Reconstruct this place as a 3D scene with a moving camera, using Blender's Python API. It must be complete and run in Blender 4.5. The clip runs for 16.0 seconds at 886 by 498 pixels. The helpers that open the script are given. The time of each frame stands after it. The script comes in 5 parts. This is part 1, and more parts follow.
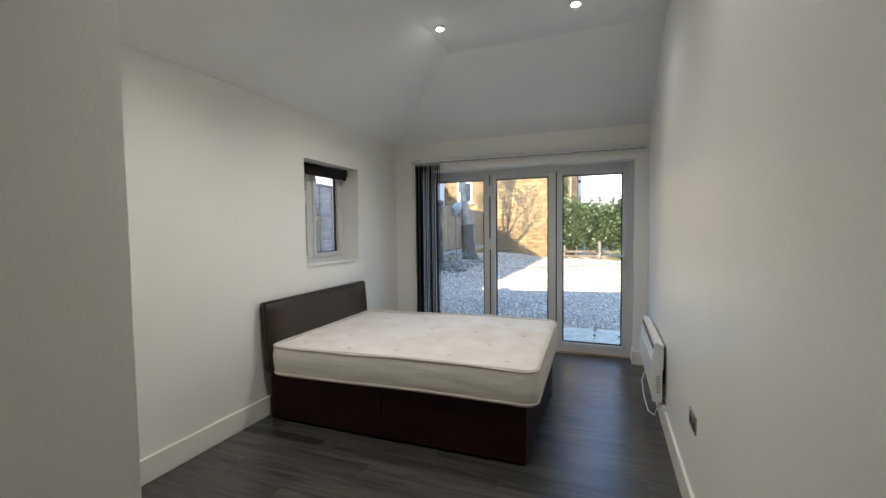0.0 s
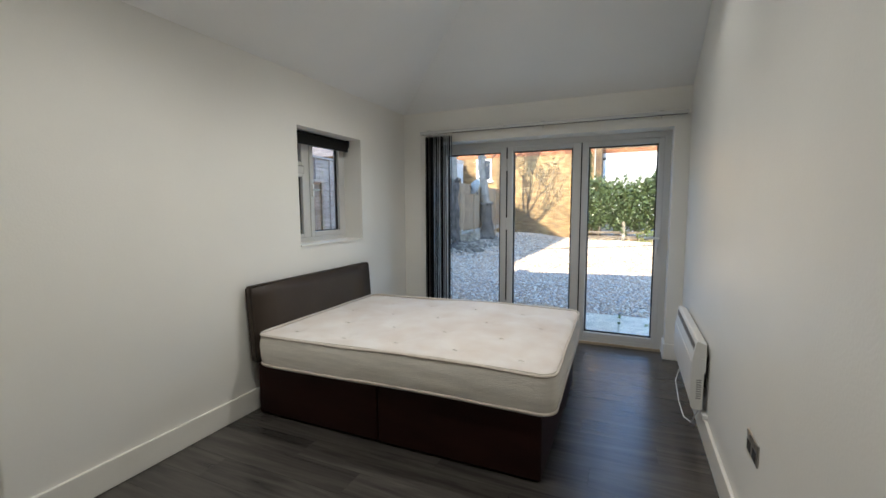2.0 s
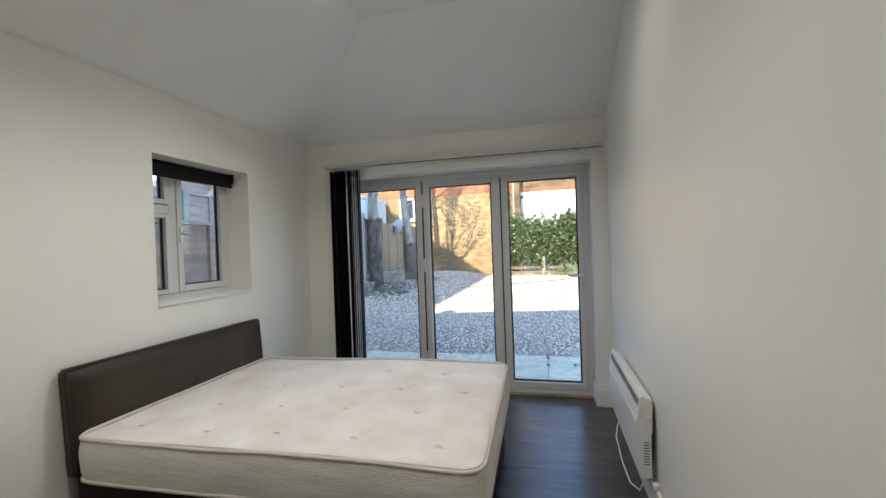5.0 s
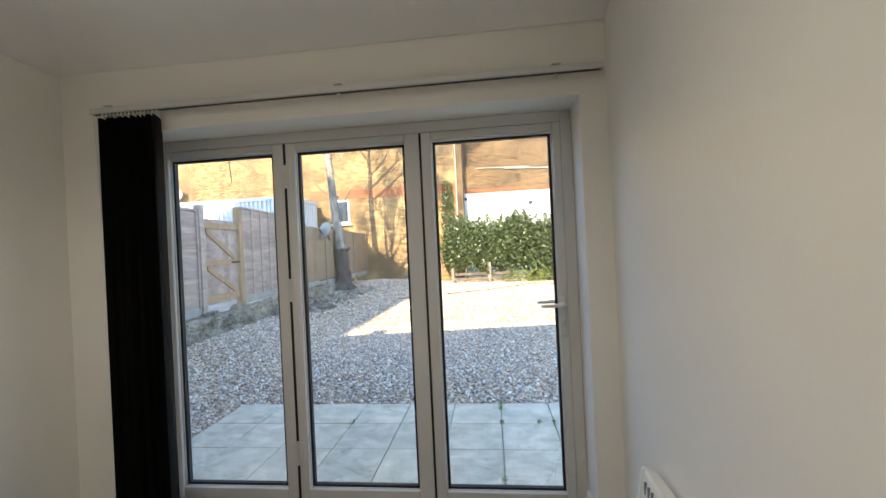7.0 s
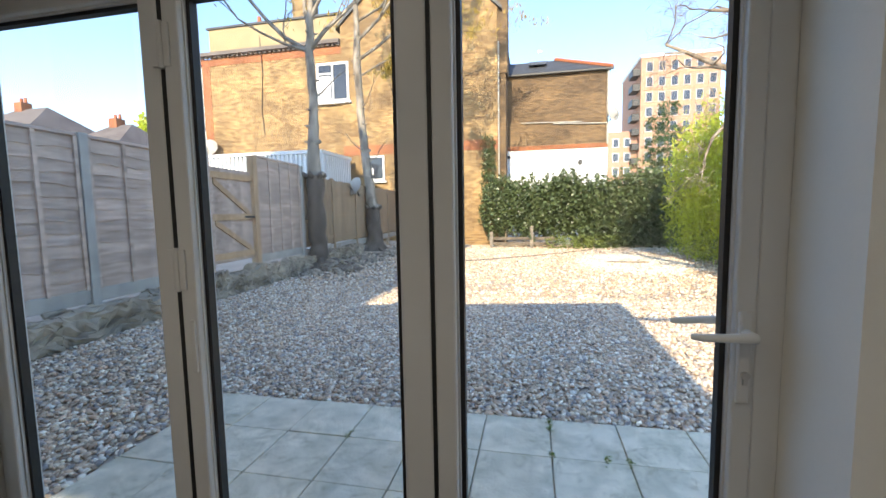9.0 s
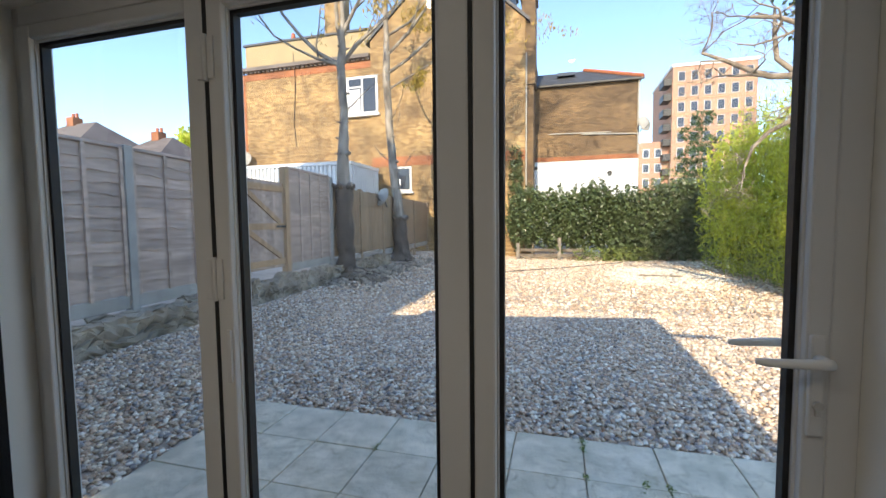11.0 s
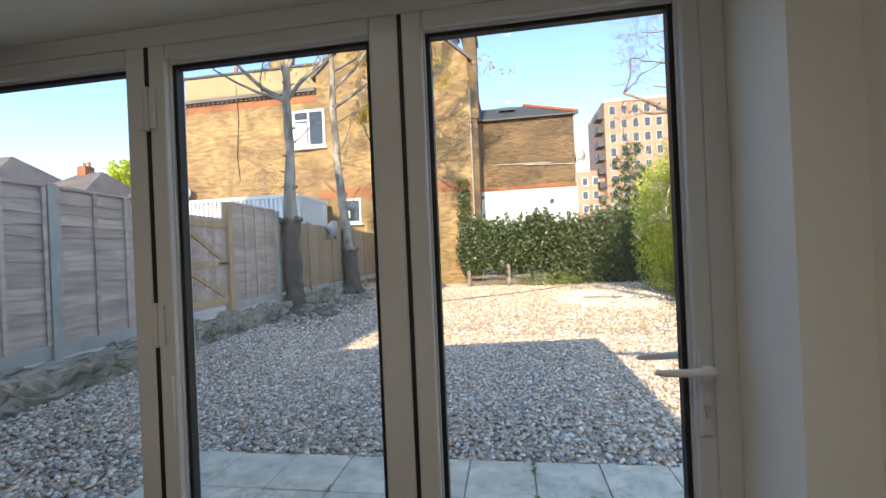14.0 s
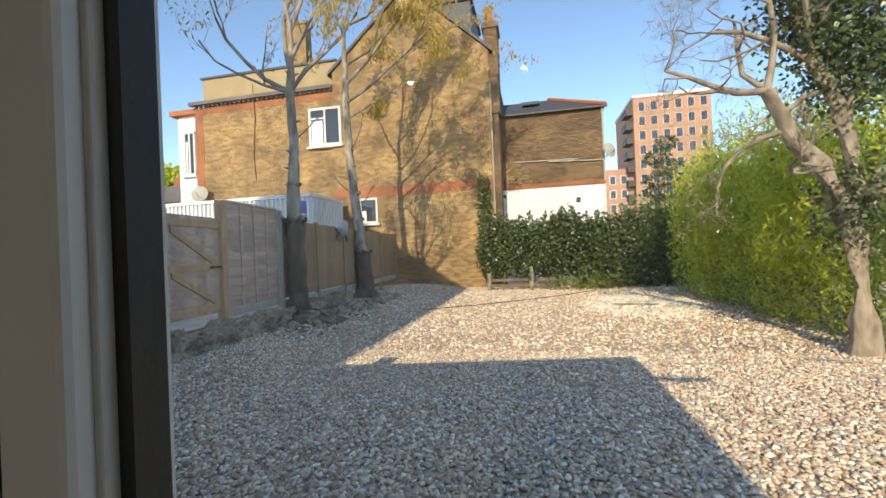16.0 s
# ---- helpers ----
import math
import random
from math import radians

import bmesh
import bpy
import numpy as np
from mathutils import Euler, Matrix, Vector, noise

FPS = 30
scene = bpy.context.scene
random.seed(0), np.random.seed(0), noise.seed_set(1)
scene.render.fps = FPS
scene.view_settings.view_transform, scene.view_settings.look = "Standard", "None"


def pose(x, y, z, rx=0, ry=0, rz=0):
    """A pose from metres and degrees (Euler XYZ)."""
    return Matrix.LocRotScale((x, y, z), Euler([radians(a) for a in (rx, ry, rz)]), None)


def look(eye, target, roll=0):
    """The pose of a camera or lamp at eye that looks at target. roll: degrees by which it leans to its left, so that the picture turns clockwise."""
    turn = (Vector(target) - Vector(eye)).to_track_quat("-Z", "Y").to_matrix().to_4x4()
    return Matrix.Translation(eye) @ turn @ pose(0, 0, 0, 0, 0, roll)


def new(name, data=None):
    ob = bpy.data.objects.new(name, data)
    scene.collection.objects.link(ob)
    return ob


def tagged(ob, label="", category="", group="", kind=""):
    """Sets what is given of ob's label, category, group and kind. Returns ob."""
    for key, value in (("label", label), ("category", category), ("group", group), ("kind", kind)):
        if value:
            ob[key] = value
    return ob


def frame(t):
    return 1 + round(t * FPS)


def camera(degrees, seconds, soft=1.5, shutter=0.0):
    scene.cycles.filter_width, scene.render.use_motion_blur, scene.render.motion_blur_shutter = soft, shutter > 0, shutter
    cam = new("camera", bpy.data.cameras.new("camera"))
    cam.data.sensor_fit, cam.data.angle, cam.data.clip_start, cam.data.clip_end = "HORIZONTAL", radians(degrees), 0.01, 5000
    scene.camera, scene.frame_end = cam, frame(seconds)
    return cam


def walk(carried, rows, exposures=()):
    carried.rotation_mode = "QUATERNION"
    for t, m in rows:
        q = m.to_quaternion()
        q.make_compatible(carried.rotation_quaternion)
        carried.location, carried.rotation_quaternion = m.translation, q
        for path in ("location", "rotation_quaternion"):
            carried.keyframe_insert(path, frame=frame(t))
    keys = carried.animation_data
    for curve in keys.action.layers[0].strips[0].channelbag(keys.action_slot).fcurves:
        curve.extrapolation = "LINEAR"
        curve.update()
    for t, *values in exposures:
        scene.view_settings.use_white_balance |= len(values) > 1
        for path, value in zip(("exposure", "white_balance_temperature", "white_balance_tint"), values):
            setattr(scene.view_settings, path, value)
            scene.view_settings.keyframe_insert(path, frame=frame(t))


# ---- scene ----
cam = camera(92.8, 16.0)
PATH = [
    (0, (0.258, -0.611, 1.442), (-0.463, 1.252, 1.343), -0.7),
    (0.5, (0.248, -0.434, 1.426), (-0.505, 1.417, 1.344), -0.1),
    (1, (0.191, -0.297, 1.428), (-0.551, 1.558, 1.335), 0.3),
    (1.5, (0.187, -0.228, 1.425), (-0.59, 1.609, 1.279), -0.0),
    (2, (0.191, -0.201, 1.423), (-0.613, 1.62, 1.226), -0.3),
    (2.5, (0.196, -0.186, 1.383), (-0.528, 1.597, 0.837), -0.2),
    (3, (0.196, -0.185, 1.378), (-0.512, 1.609, 0.847), -0.2),
    (3.5, (0.181, -0.188, 1.425), (-0.551, 1.659, 1.195), -1.2),
    (4, (0.16, -0.171, 1.431), (-0.531, 1.697, 1.245), -2.1),
    (4.5, (0.144, -0.043, 1.432), (-0.405, 1.879, 1.362), -1.7),
    (4.7, (0.145, 0.082, 1.435), (-0.37, 2.014, 1.414), -1.7),
    (6.8, (0.112, 1.928, 1.418), (-0.152, 3.91, 1.39), -2.9),
    (7, (0.088, 2.081, 1.438), (-0.141, 4.068, 1.433), -2.7),
    (7.1, (0.082, 2.151, 1.44), (-0.14, 4.139, 1.441), -2.5),
    (7.5, (0.106, 2.485, 1.419), (-0.193, 4.463, 1.409), -1.6),
    (8, (0.106, 2.824, 1.426), (-0.218, 4.796, 1.355), -1.2),
    (8.5, (0.019, 3.129, 1.419), (-0.251, 5.106, 1.282), -0.8),
    (9, (-0.02, 3.295, 1.4), (-0.434, 5.243, 1.22), -1.0),
    (9.2, (-0.024, 3.366, 1.408), (-0.597, 5.273, 1.225), -0.9),
    (11.3, (-0.065, 3.296, 1.402), (-0.569, 5.227, 1.276), -0.6),
    (11.5, (-0.056, 3.237, 1.404), (-0.472, 5.181, 1.187), -0.8),
    (12, (-0.009, 3.171, 1.311), (-0.311, 5.091, 0.839), -1.1),
    (12.5, (0.053, 2.985, 1.279), (-0.231, 4.89, 0.739), -0.5),
    (13, (0.043, 2.9, 1.347), (-0.313, 4.843, 1.027), -1.0),
    (13.5, (0.026, 3.029, 1.39), (-0.349, 4.991, 1.3), -1.7),
    (14, (-0.007, 3.239, 1.426), (-0.314, 5.215, 1.43), -2.5),
    (14.5, (0.037, 3.473, 1.439), (-0.239, 5.453, 1.445), -2.3),
    (15, (0.117, 3.768, 1.427), (-0.169, 5.748, 1.446), -1.7),
    (15.5, (0.102, 3.972, 1.449), (-0.196, 5.95, 1.47), -2.1),
    (16, (0.058, 4.151, 1.457), (-0.36, 6.107, 1.468), -2.4),
]
SKY_STRENGTH, SUN_STRENGTH = 0.15, 2.4
CEIL_TOP, CEIL_TAN = 3.0, 0.45
# Last two spots are unseen, added for light; watts differ to balance the walls.
SPOTS = ((-0.95, 2.50, 11), (0.05, 2.52, 2.6), (-0.95, 1.0, 11), (0.05, 1.0, 2.6))
walk(cam, [(t, look(eye, target, roll)) for t, eye, target, roll in PATH],
     exposures=((0.0, 2.45, 5950, 10), (4.7, 2.45, 5950, 10), (7.0, 2.45, 6700, 11), (8.6, 2.05, 6650, 12), (9.2, 1.85, 6600, 12), (11.4, 1.65, 6600, 13),
                (12.4, 2.05, 6900, 13), (13.3, 1.95, 6800, 13), (14.0, 1.75, 6700, 12), (14.6, 1.4, 6800, 11), (16.0, 1.08, 7000, 10)))

# ---- world and sun ----
world = bpy.data.worlds.new("sky")
scene.world = world
world.use_nodes = True
wt = world.node_tree
sky = wt.nodes.new("ShaderNodeTexSky")
sky.sky_type = "NISHITA"
sky.sun_disc = False
sky.sun_elevation = radians(26.5)
sky.sun_rotation = radians(181)
sky.air_density, sky.dust_density, sky.ozone_density = 0.85, 0.2, 2.3
wt.links.new(sky.outputs[0], wt.nodes["Background"].inputs[0])
wt.nodes["Background"].inputs[1].default_value = SKY_STRENGTH

sun = new("sun", bpy.data.lights.new("sun", "SUN"))
sun.data.energy, sun.data.angle, sun.data.color = SUN_STRENGTH, radians(0.5), (1.0, 0.83, 0.60)
sun.matrix_world = look((0, -20, 20), (0.4, 0, 20 - 20 * 0.4986))


# ---- materials ----
def material(name, base, rough=0.6, vary=0.15, scale=4.0, fine=60.0, bump=0.15, metal=0.0, tint=None, island=0.0, obj=0.0, spec=0.5, stretch=(1, 1, 1), trans=0.0, warp=0.0):
    """A surface whose colour wanders at two scales, with fine relief."""
    m = bpy.data.materials.new(name)
    m.use_nodes = True
    nt = m.node_tree
    b = nt.nodes["Principled BSDF"]
    co = nt.nodes.new("ShaderNodeTexCoord")
    mp = nt.nodes.new("ShaderNodeMapping")
    mp.inputs["Scale"].default_value = stretch
    nt.links.new(co.outputs["Object"], mp.inputs[0])
    if obj:
        oi = nt.nodes.new("ShaderNodeObjectInfo")
        sc_ = nt.nodes.new("ShaderNodeMath")
        sc_.operation = "MULTIPLY"
        sc_.inputs[1].default_value = 37.0
        nt.links.new(oi.outputs["Random"], sc_.inputs[0])
        nt.links.new(sc_.outputs[0], mp.inputs["Location"])
    n1, n2 = nt.nodes.new("ShaderNodeTexNoise"), nt.nodes.new("ShaderNodeTexNoise")
    n1.inputs["Distortion"].default_value = warp
    for n, sc in ((n1, scale), (n2, fine)):
        n.inputs["Scale"].default_value = sc
        n.inputs["Detail"].default_value = 5
        nt.links.new(mp.outputs[0], n.inputs["Vector"])
    ramp = nt.nodes.new("ShaderNodeValToRGB")
    dark = [c * (1 - vary) for c in base] if tint is None else list(tint)
    ramp.color_ramp.elements[0].position, ramp.color_ramp.elements[1].position = 0.3, 0.7
    ramp.color_ramp.elements[0].color = (*dark, 1)
    ramp.color_ramp.elements[1].color = (*[min(1, c * (1 + vary * 0.5)) for c in base], 1)
    nt.links.new(n1.outputs[0], ramp.inputs[0])
    last = ramp.outputs[0]
    hsv = nt.nodes.new("ShaderNodeHueSaturation")
    nt.links.new(last, hsv.inputs["Color"])
    ma = nt.nodes.new("ShaderNodeMath")
    ma.operation = "MULTIPLY_ADD"
    nt.links.new(n2.outputs[0], ma.inputs[0])
    ma.inputs[1].default_value, ma.inputs[2].default_value = vary, 1 - vary / 2
    val = ma.outputs[0]
    for amount, kind in ((island, "ShaderNodeNewGeometry"), (obj, "ShaderNodeObjectInfo")):
        if amount:
            g = nt.nodes.new(kind)
            mb = nt.nodes.new("ShaderNodeMath")
            mb.operation = "MULTIPLY_ADD"
            nt.links.new(g.outputs["Random Per Island" if kind.endswith("Geometry") else "Random"], mb.inputs[0])
            mb.inputs[1].default_value, mb.inputs[2].default_value = amount, 1 - amount / 2
            mc = nt.nodes.new("ShaderNodeMath")
            mc.operation = "MULTIPLY"
            nt.links.new(val, mc.inputs[0])
            nt.links.new(mb.outputs[0], mc.inputs[1])
            val = mc.outputs[0]
    nt.links.new(val, hsv.inputs["Value"])
    nt.links.new(hsv.outputs[0], b.inputs["Base Color"])
    b.inputs["Roughness"].default_value = rough
    b.inputs["Metallic"].default_value = metal
    b.inputs["Specular IOR Level"].default_value = spec
    if trans:
        tr = nt.nodes.new("ShaderNodeBsdfTranslucent")
        nt.links.new(hsv.outputs[0], tr.inputs[0])
        mx = nt.nodes.new("ShaderNodeMixShader")
        mx.inputs[0].default_value = trans
        nt.links.new(b.outputs[0], mx.inputs[1])
        nt.links.new(tr.outputs[0], mx.inputs[2])
        nt.links.new(mx.outputs[0], nt.nodes["Material Output"].inputs[0])
    if bump:
        bp = nt.nodes.new("ShaderNodeBump")
        bp.inputs["Strength"].default_value = bump
        bp.inputs["Distance"].default_value = 0.01
        nt.links.new(n2.outputs[0], bp.inputs["Height"])
        nt.links.new(bp.outputs[0], b.inputs["Normal"])
    return m


def brick_material(name, c1, c2, mortar, bw=0.225, bh=0.075, dirt=0.35):
    """Stock brickwork laid over upright faces, with soot and bleached patches."""
    m = bpy.data.materials.new(name)
    m.use_nodes = True
    nt = m.node_tree
    b = nt.nodes["Principled BSDF"]
    co = nt.nodes.new("ShaderNodeTexCoord")
    sp, cb = nt.nodes.new("ShaderNodeSeparateXYZ"), nt.nodes.new("ShaderNodeCombineXYZ")
    nt.links.new(co.outputs["Object"], sp.inputs[0])
    ad = nt.nodes.new("ShaderNodeMath")
    nt.links.new(sp.outputs[0], ad.inputs[0])
    nt.links.new(sp.outputs[1], ad.inputs[1])
    nt.links.new(ad.outputs[0], cb.inputs[0])
    nt.links.new(sp.outputs[2], cb.inputs[1])
    br = nt.nodes.new("ShaderNodeTexBrick")
    nt.links.new(cb.outputs[0], br.inputs["Vector"])
    for key, value in (("Scale", 1.0), ("Mortar Size", 0.010), ("Brick Width", bw), ("Row Height", bh), ("Bias", -0.1), ("Mortar Smooth", 0.3)):
        br.inputs[key].default_value = value
    br.inputs["Color1"].default_value, br.inputs["Color2"].default_value, br.inputs["Mortar"].default_value = (*c1, 1), (*c2, 1), (*mortar, 1)
    n1 = nt.nodes.new("ShaderNodeTexNoise")
    n1.inputs["Scale"].default_value, n1.inputs["Detail"].default_value = 0.7, 8
    nt.links.new(co.outputs["Object"], n1.inputs["Vector"])
    ramp = nt.nodes.new("ShaderNodeValToRGB")
    ramp.color_ramp.elements[0].position, ramp.color_ramp.elements[1].position = 0.35, 0.68
    ramp.color_ramp.elements[0].color = (1 - dirt, 1 - dirt, 1 - dirt * 0.9, 1)
    ramp.color_ramp.elements[1].color = (1.12, 1.1, 1.05, 1)
    nt.links.new(n1.outputs[0], ramp.inputs[0])
    mx = nt.nodes.new("ShaderNodeMix")
    mx.data_type, mx.blend_type = "RGBA", "MULTIPLY"
    mx.inputs[0].default_value = 1.0
    nt.links.new(br.outputs[0], mx.inputs[6])
    nt.links.new(ramp.outputs[0], mx.inputs[7])
    nt.links.new(mx.outputs[2], b.inputs["Base Color"])
    b.inputs["Roughness"].default_value = 0.9
    bp = nt.nodes.new("ShaderNodeBump")
    bp.invert = True
    bp.inputs["Strength"].default_value, bp.inputs["Distance"].default_value = 0.6, 0.01
    nt.links.new(br.outputs[1], bp.inputs["Height"])
    nt.links.new(bp.outputs[0], b.inputs["Normal"])
    return m


def glass_material(name, tint=(0.96, 0.98, 0.97)):
    m = bpy.data.materials.new(name)
    m.use_nodes = True
    nt = m.node_tree
    nt.nodes.remove(nt.nodes["Principled BSDF"])
    tr, gl, mx = (nt.nodes.new(k) for k in ("ShaderNodeBsdfTransparent", "ShaderNodeBsdfGlossy", "ShaderNodeMixShader"))
    tr.inputs[0].default_value = (*tint, 1)
    gl.inputs["Roughness"].default_value = 0.0
    mx.inputs[0].default_value = 0.045
    nt.links.new(tr.outputs[0], mx.inputs[1])
    nt.links.new(gl.outputs[0], mx.inputs[2])
    nt.links.new(mx.outputs[0], nt.nodes["Material Output"].inputs[0])
    return m


def glow_material(name, colour, strength):
    m = bpy.data.materials.new(name)
    m.use_nodes = True
    nt = m.node_tree
    nt.nodes.remove(nt.nodes["Principled BSDF"])
    e = nt.nodes.new("ShaderNodeEmission")
    e.inputs[0].default_value, e.inputs[1].default_value = (*colour, 1), strength
    nt.links.new(e.outputs[0], nt.nodes["Material Output"].inputs[0])
    return m


PLASTER = material("wall_paint", (0.82, 0.805, 0.755), 0.42, 0.03, 1.5, 90, 0.06)
CEIL = material("ceiling_paint", (0.84, 0.84, 0.83), 0.7, 0.03, 1.2, 80, 0.05)
GLOSS = material("gloss_white_wood", (0.80, 0.78, 0.72), 0.35, 0.04, 3, 40, 0.05)
VINYL = material("dark_vinyl_plank", (0.072, 0.065, 0.058), 0.25, 0.45, 3.0, 26, 0.08, obj=0.12, stretch=(0.35, 5, 1), tint=(0.036, 0.033, 0.031), warp=1.2)
GAP = material("plank_joint", (0.018, 0.017, 0.016), 0.8, 0.1)
UPVC = material("white_coated_aluminium", (0.62, 0.62, 0.61), 0.32, 0.03, 2, 50, 0.02)
RUBBER = material("black_gasket", (0.012, 0.012, 0.013), 0.55, 0.2)
GLASS = glass_material("pane_glass")
FABRIC = material("mattress_ticking", (0.80, 0.77, 0.735), 0.9, 0.06, 4, 140, 0.35, tint=(0.71, 0.64, 0.58))
BORDER = material("mattress_border", (0.76, 0.72, 0.65), 0.9, 0.10, 12, 90, 0.5, stretch=(0.4, 0.4, 4))
PIPING = material("mattress_piping", (0.62, 0.56, 0.49), 0.85, 0.1, 20, 120)
LEATHER = material("dark_brown_faux_leather", (0.048, 0.035, 0.026), 0.5, 0.15, 5, 180, 0.2, spec=0.3)
BEDWOOD = material("dark_brown_bed_base", (0.021, 0.0065, 0.0048), 0.6, 0.3, 3, 160, 0.15, stretch=(1, 1, 3), spec=0.15)
BLIND = material("black_blind_fabric", (0.006, 0.005, 0.005), 0.9, 0.2, 8, 200, 0.2)
CHROME = material("brushed_steel", (0.55, 0.54, 0.52), 0.3, 0.06, 4, 120, 0.03, metal=1.0)
WHITEPL = material("white_plastic", (0.78, 0.78, 0.75), 0.35, 0.03, 6, 60, 0.02)
GREYPL = material("dark_plastic", (0.03, 0.03, 0.032), 0.5, 0.1)
PINE = material("bare_timber", (0.42, 0.33, 0.22), 0.7, 0.3, 6, 40, 0.2, stretch=(0.4, 4, 4))
PAVE = material("riven_paving", (0.82, 0.735, 0.57), 0.62, 0.25, 6, 30, 0.8, tint=(0.60, 0.56, 0.41), obj=0.14, warp=0.5)
pv_t = PAVE.node_tree
vein, vein_r, vein_m = pv_t.nodes.new("ShaderNodeTexNoise"), pv_t.nodes.new("ShaderNodeValToRGB"), pv_t.nodes.new("ShaderNodeMix")
vein.inputs["Scale"].default_value, vein.inputs["Detail"].default_value, vein.inputs["Distortion"].default_value = 4.5, 9, 1.2
vein_r.color_ramp.elements[0].position, vein_r.color_ramp.elements[1].position = 0.485, 0.515
vein_r.color_ramp.elements[0].color = vein_r.color_ramp.elements[1].color = (1, 1, 1, 1)
vein_r.color_ramp.elements.new(0.5).color = (0.66, 0.64, 0.56, 1)
vein_m.data_type, vein_m.blend_type = "RGBA", "MULTIPLY"
vein_m.inputs[0].default_value = 1.0
pv_t.links.new(pv_t.nodes["Mapping"].outputs[0], vein.inputs["Vector"])
pv_t.links.new(vein.outputs[0], vein_r.inputs[0])
pv_t.links.new(pv_t.nodes["Hue/Saturation/Value"].outputs[0], vein_m.inputs[6])
pv_t.links.new(vein_r.outputs[0], vein_m.inputs[7])
pv_t.links.new(vein_m.outputs[2], pv_t.nodes["Principled BSDF"].inputs["Base Color"])
PEBBLE = material("gravel_pebble", (0.57, 0.465, 0.36), 0.7, 0.3, 9, 60, 0.2, island=0.5, tint=(0.43, 0.335, 0.25))
pn = PEBBLE.node_tree
pg, pr = pn.nodes.new("ShaderNodeNewGeometry"), pn.nodes.new("ShaderNodeValToRGB")
pr.color_ramp.interpolation = "CONSTANT"
for pos, col in ((0.0, (0.66, 0.51, 0.36)), (0.22, (0.80, 0.69, 0.54)), (0.40, (0.50, 0.35, 0.24)), (0.56, (0.88, 0.81, 0.69)), (0.70, (0.40, 0.36, 0.33)), (0.84, (0.70, 0.51, 0.36))):
    el = pr.color_ramp.elements[0] if pos == 0 else pr.color_ramp.elements.new(pos)
    el.color = (*col, 1)
pr.color_ramp.elements[-1].color = (0.70, 0.51, 0.36, 1)
pm = pn.nodes.new("ShaderNodeMath")
pm.operation, pm.inputs[1].default_value = "MULTIPLY", 7.31
pf = pn.nodes.new("ShaderNodeMath")
pf.operation = "FRACT"
pn.links.new(pg.outputs["Random Per Island"], pm.inputs[0])
pn.links.new(pm.outputs[0], pf.inputs[0])
pn.links.new(pf.outputs[0], pr.inputs[0])
pn.links.new(pr.outputs[0], pn.nodes["Hue/Saturation/Value"].inputs["Color"])
SOIL = material("gravel_bed", (0.56, 0.47, 0.38), 0.95, 0.4, 1.2, 60, 0.9, tint=(0.42, 0.345, 0.27))
EARTH = material("dark_soil", (0.19, 0.155, 0.12), 0.95, 0.5, 5, 30, 0.9)
RUBBLE = material("old_concrete", (0.42, 0.36, 0.28), 0.95, 0.4, 3, 22, 0.9, tint=(0.20, 0.17, 0.13))
LAP = material("weathered_fence_board", (0.52, 0.40, 0.325), 0.85, 0.3, 3, 30, 0.35, obj=0.3, stretch=(6, 0.6, 6))
BOARDW = material("brown_board_fence", (0.37, 0.265, 0.17), 0.85, 0.3, 3, 30, 0.3, obj=0.3, stretch=(5, 5, 0.8))
NEWWOOD = material("new_fence_timber", (0.50, 0.33, 0.19), 0.8, 0.25, 3, 30, 0.3, obj=0.2, stretch=(5, 5, 0.8))
POSTC = material("concrete_post", (0.42, 0.40, 0.36), 0.9, 0.2, 4, 40, 0.4)
STOCK = brick_material("yellow_stock_brick", (0.56, 0.38, 0.17), (0.25, 0.14, 0.06), (0.22, 0.165, 0.11), dirt=0.45)
STOCKD = brick_material("brown_stock_brick", (0.31, 0.20, 0.105), (0.12, 0.075, 0.042), (0.10, 0.08, 0.06))
REDB = brick_material("red_band_brick", (0.42, 0.15, 0.06), (0.34, 0.11, 0.05), (0.36, 0.22, 0.14))
TOWERB = brick_material("orange_tower_brick", (0.44, 0.245, 0.17), (0.38, 0.21, 0.15), (0.48, 0.33, 0.25), 0.45, 0.15, 0.08)
RENDERW = material("white_render", (0.74, 0.76, 0.78), 0.8, 0.08, 1, 20, 0.2)
RENDERB = material("buff_render", (0.40, 0.31, 0.18), 0.9, 0.2, 1.2, 20, 0.3)
SLATE = material("grey_slate", (0.075, 0.08, 0.09), 0.6, 0.3, 3, 14, 0.3, stretch=(1, 1, 3))
TILE = material("weathered_roof_tile", (0.17, 0.145, 0.135), 0.85, 0.3, 1, 10, 0.3)
POT = material("terracotta", (0.45, 0.15, 0.07), 0.8, 0.15)
DARKGL = material("far_window_glass", (0.05, 0.06, 0.08), 0.08, 0.2, 0.6, 3, 0.0)
BARK = material("grey_bark", (0.36, 0.315, 0.26), 0.95, 0.45, 5, 30, 0.9, tint=(0.11, 0.095, 0.08), stretch=(1, 1, 0.5))
DEADBARK = material("dark_burred_bark", (0.15, 0.125, 0.105), 0.95, 0.5, 7, 34, 1.0, tint=(0.06, 0.05, 0.042), stretch=(1, 1, 0.5))
CREAMST = material("cream_gravel", (0.86, 0.80, 0.68), 0.7, 0.2, 9, 60, 0.2, island=0.3, tint=(0.76, 0.69, 0.56))
BARK2 = material("brown_bark", (0.40, 0.33, 0.255), 0.95, 0.45, 6, 30, 1.0, tint=(0.13, 0.10, 0.075), stretch=(1, 1, 0.5))
CATKIN = material("yellow_catkin", (0.50, 0.36, 0.07), 0.8, 0.2, 5, 40, 0.0, island=0.6, trans=0.4)
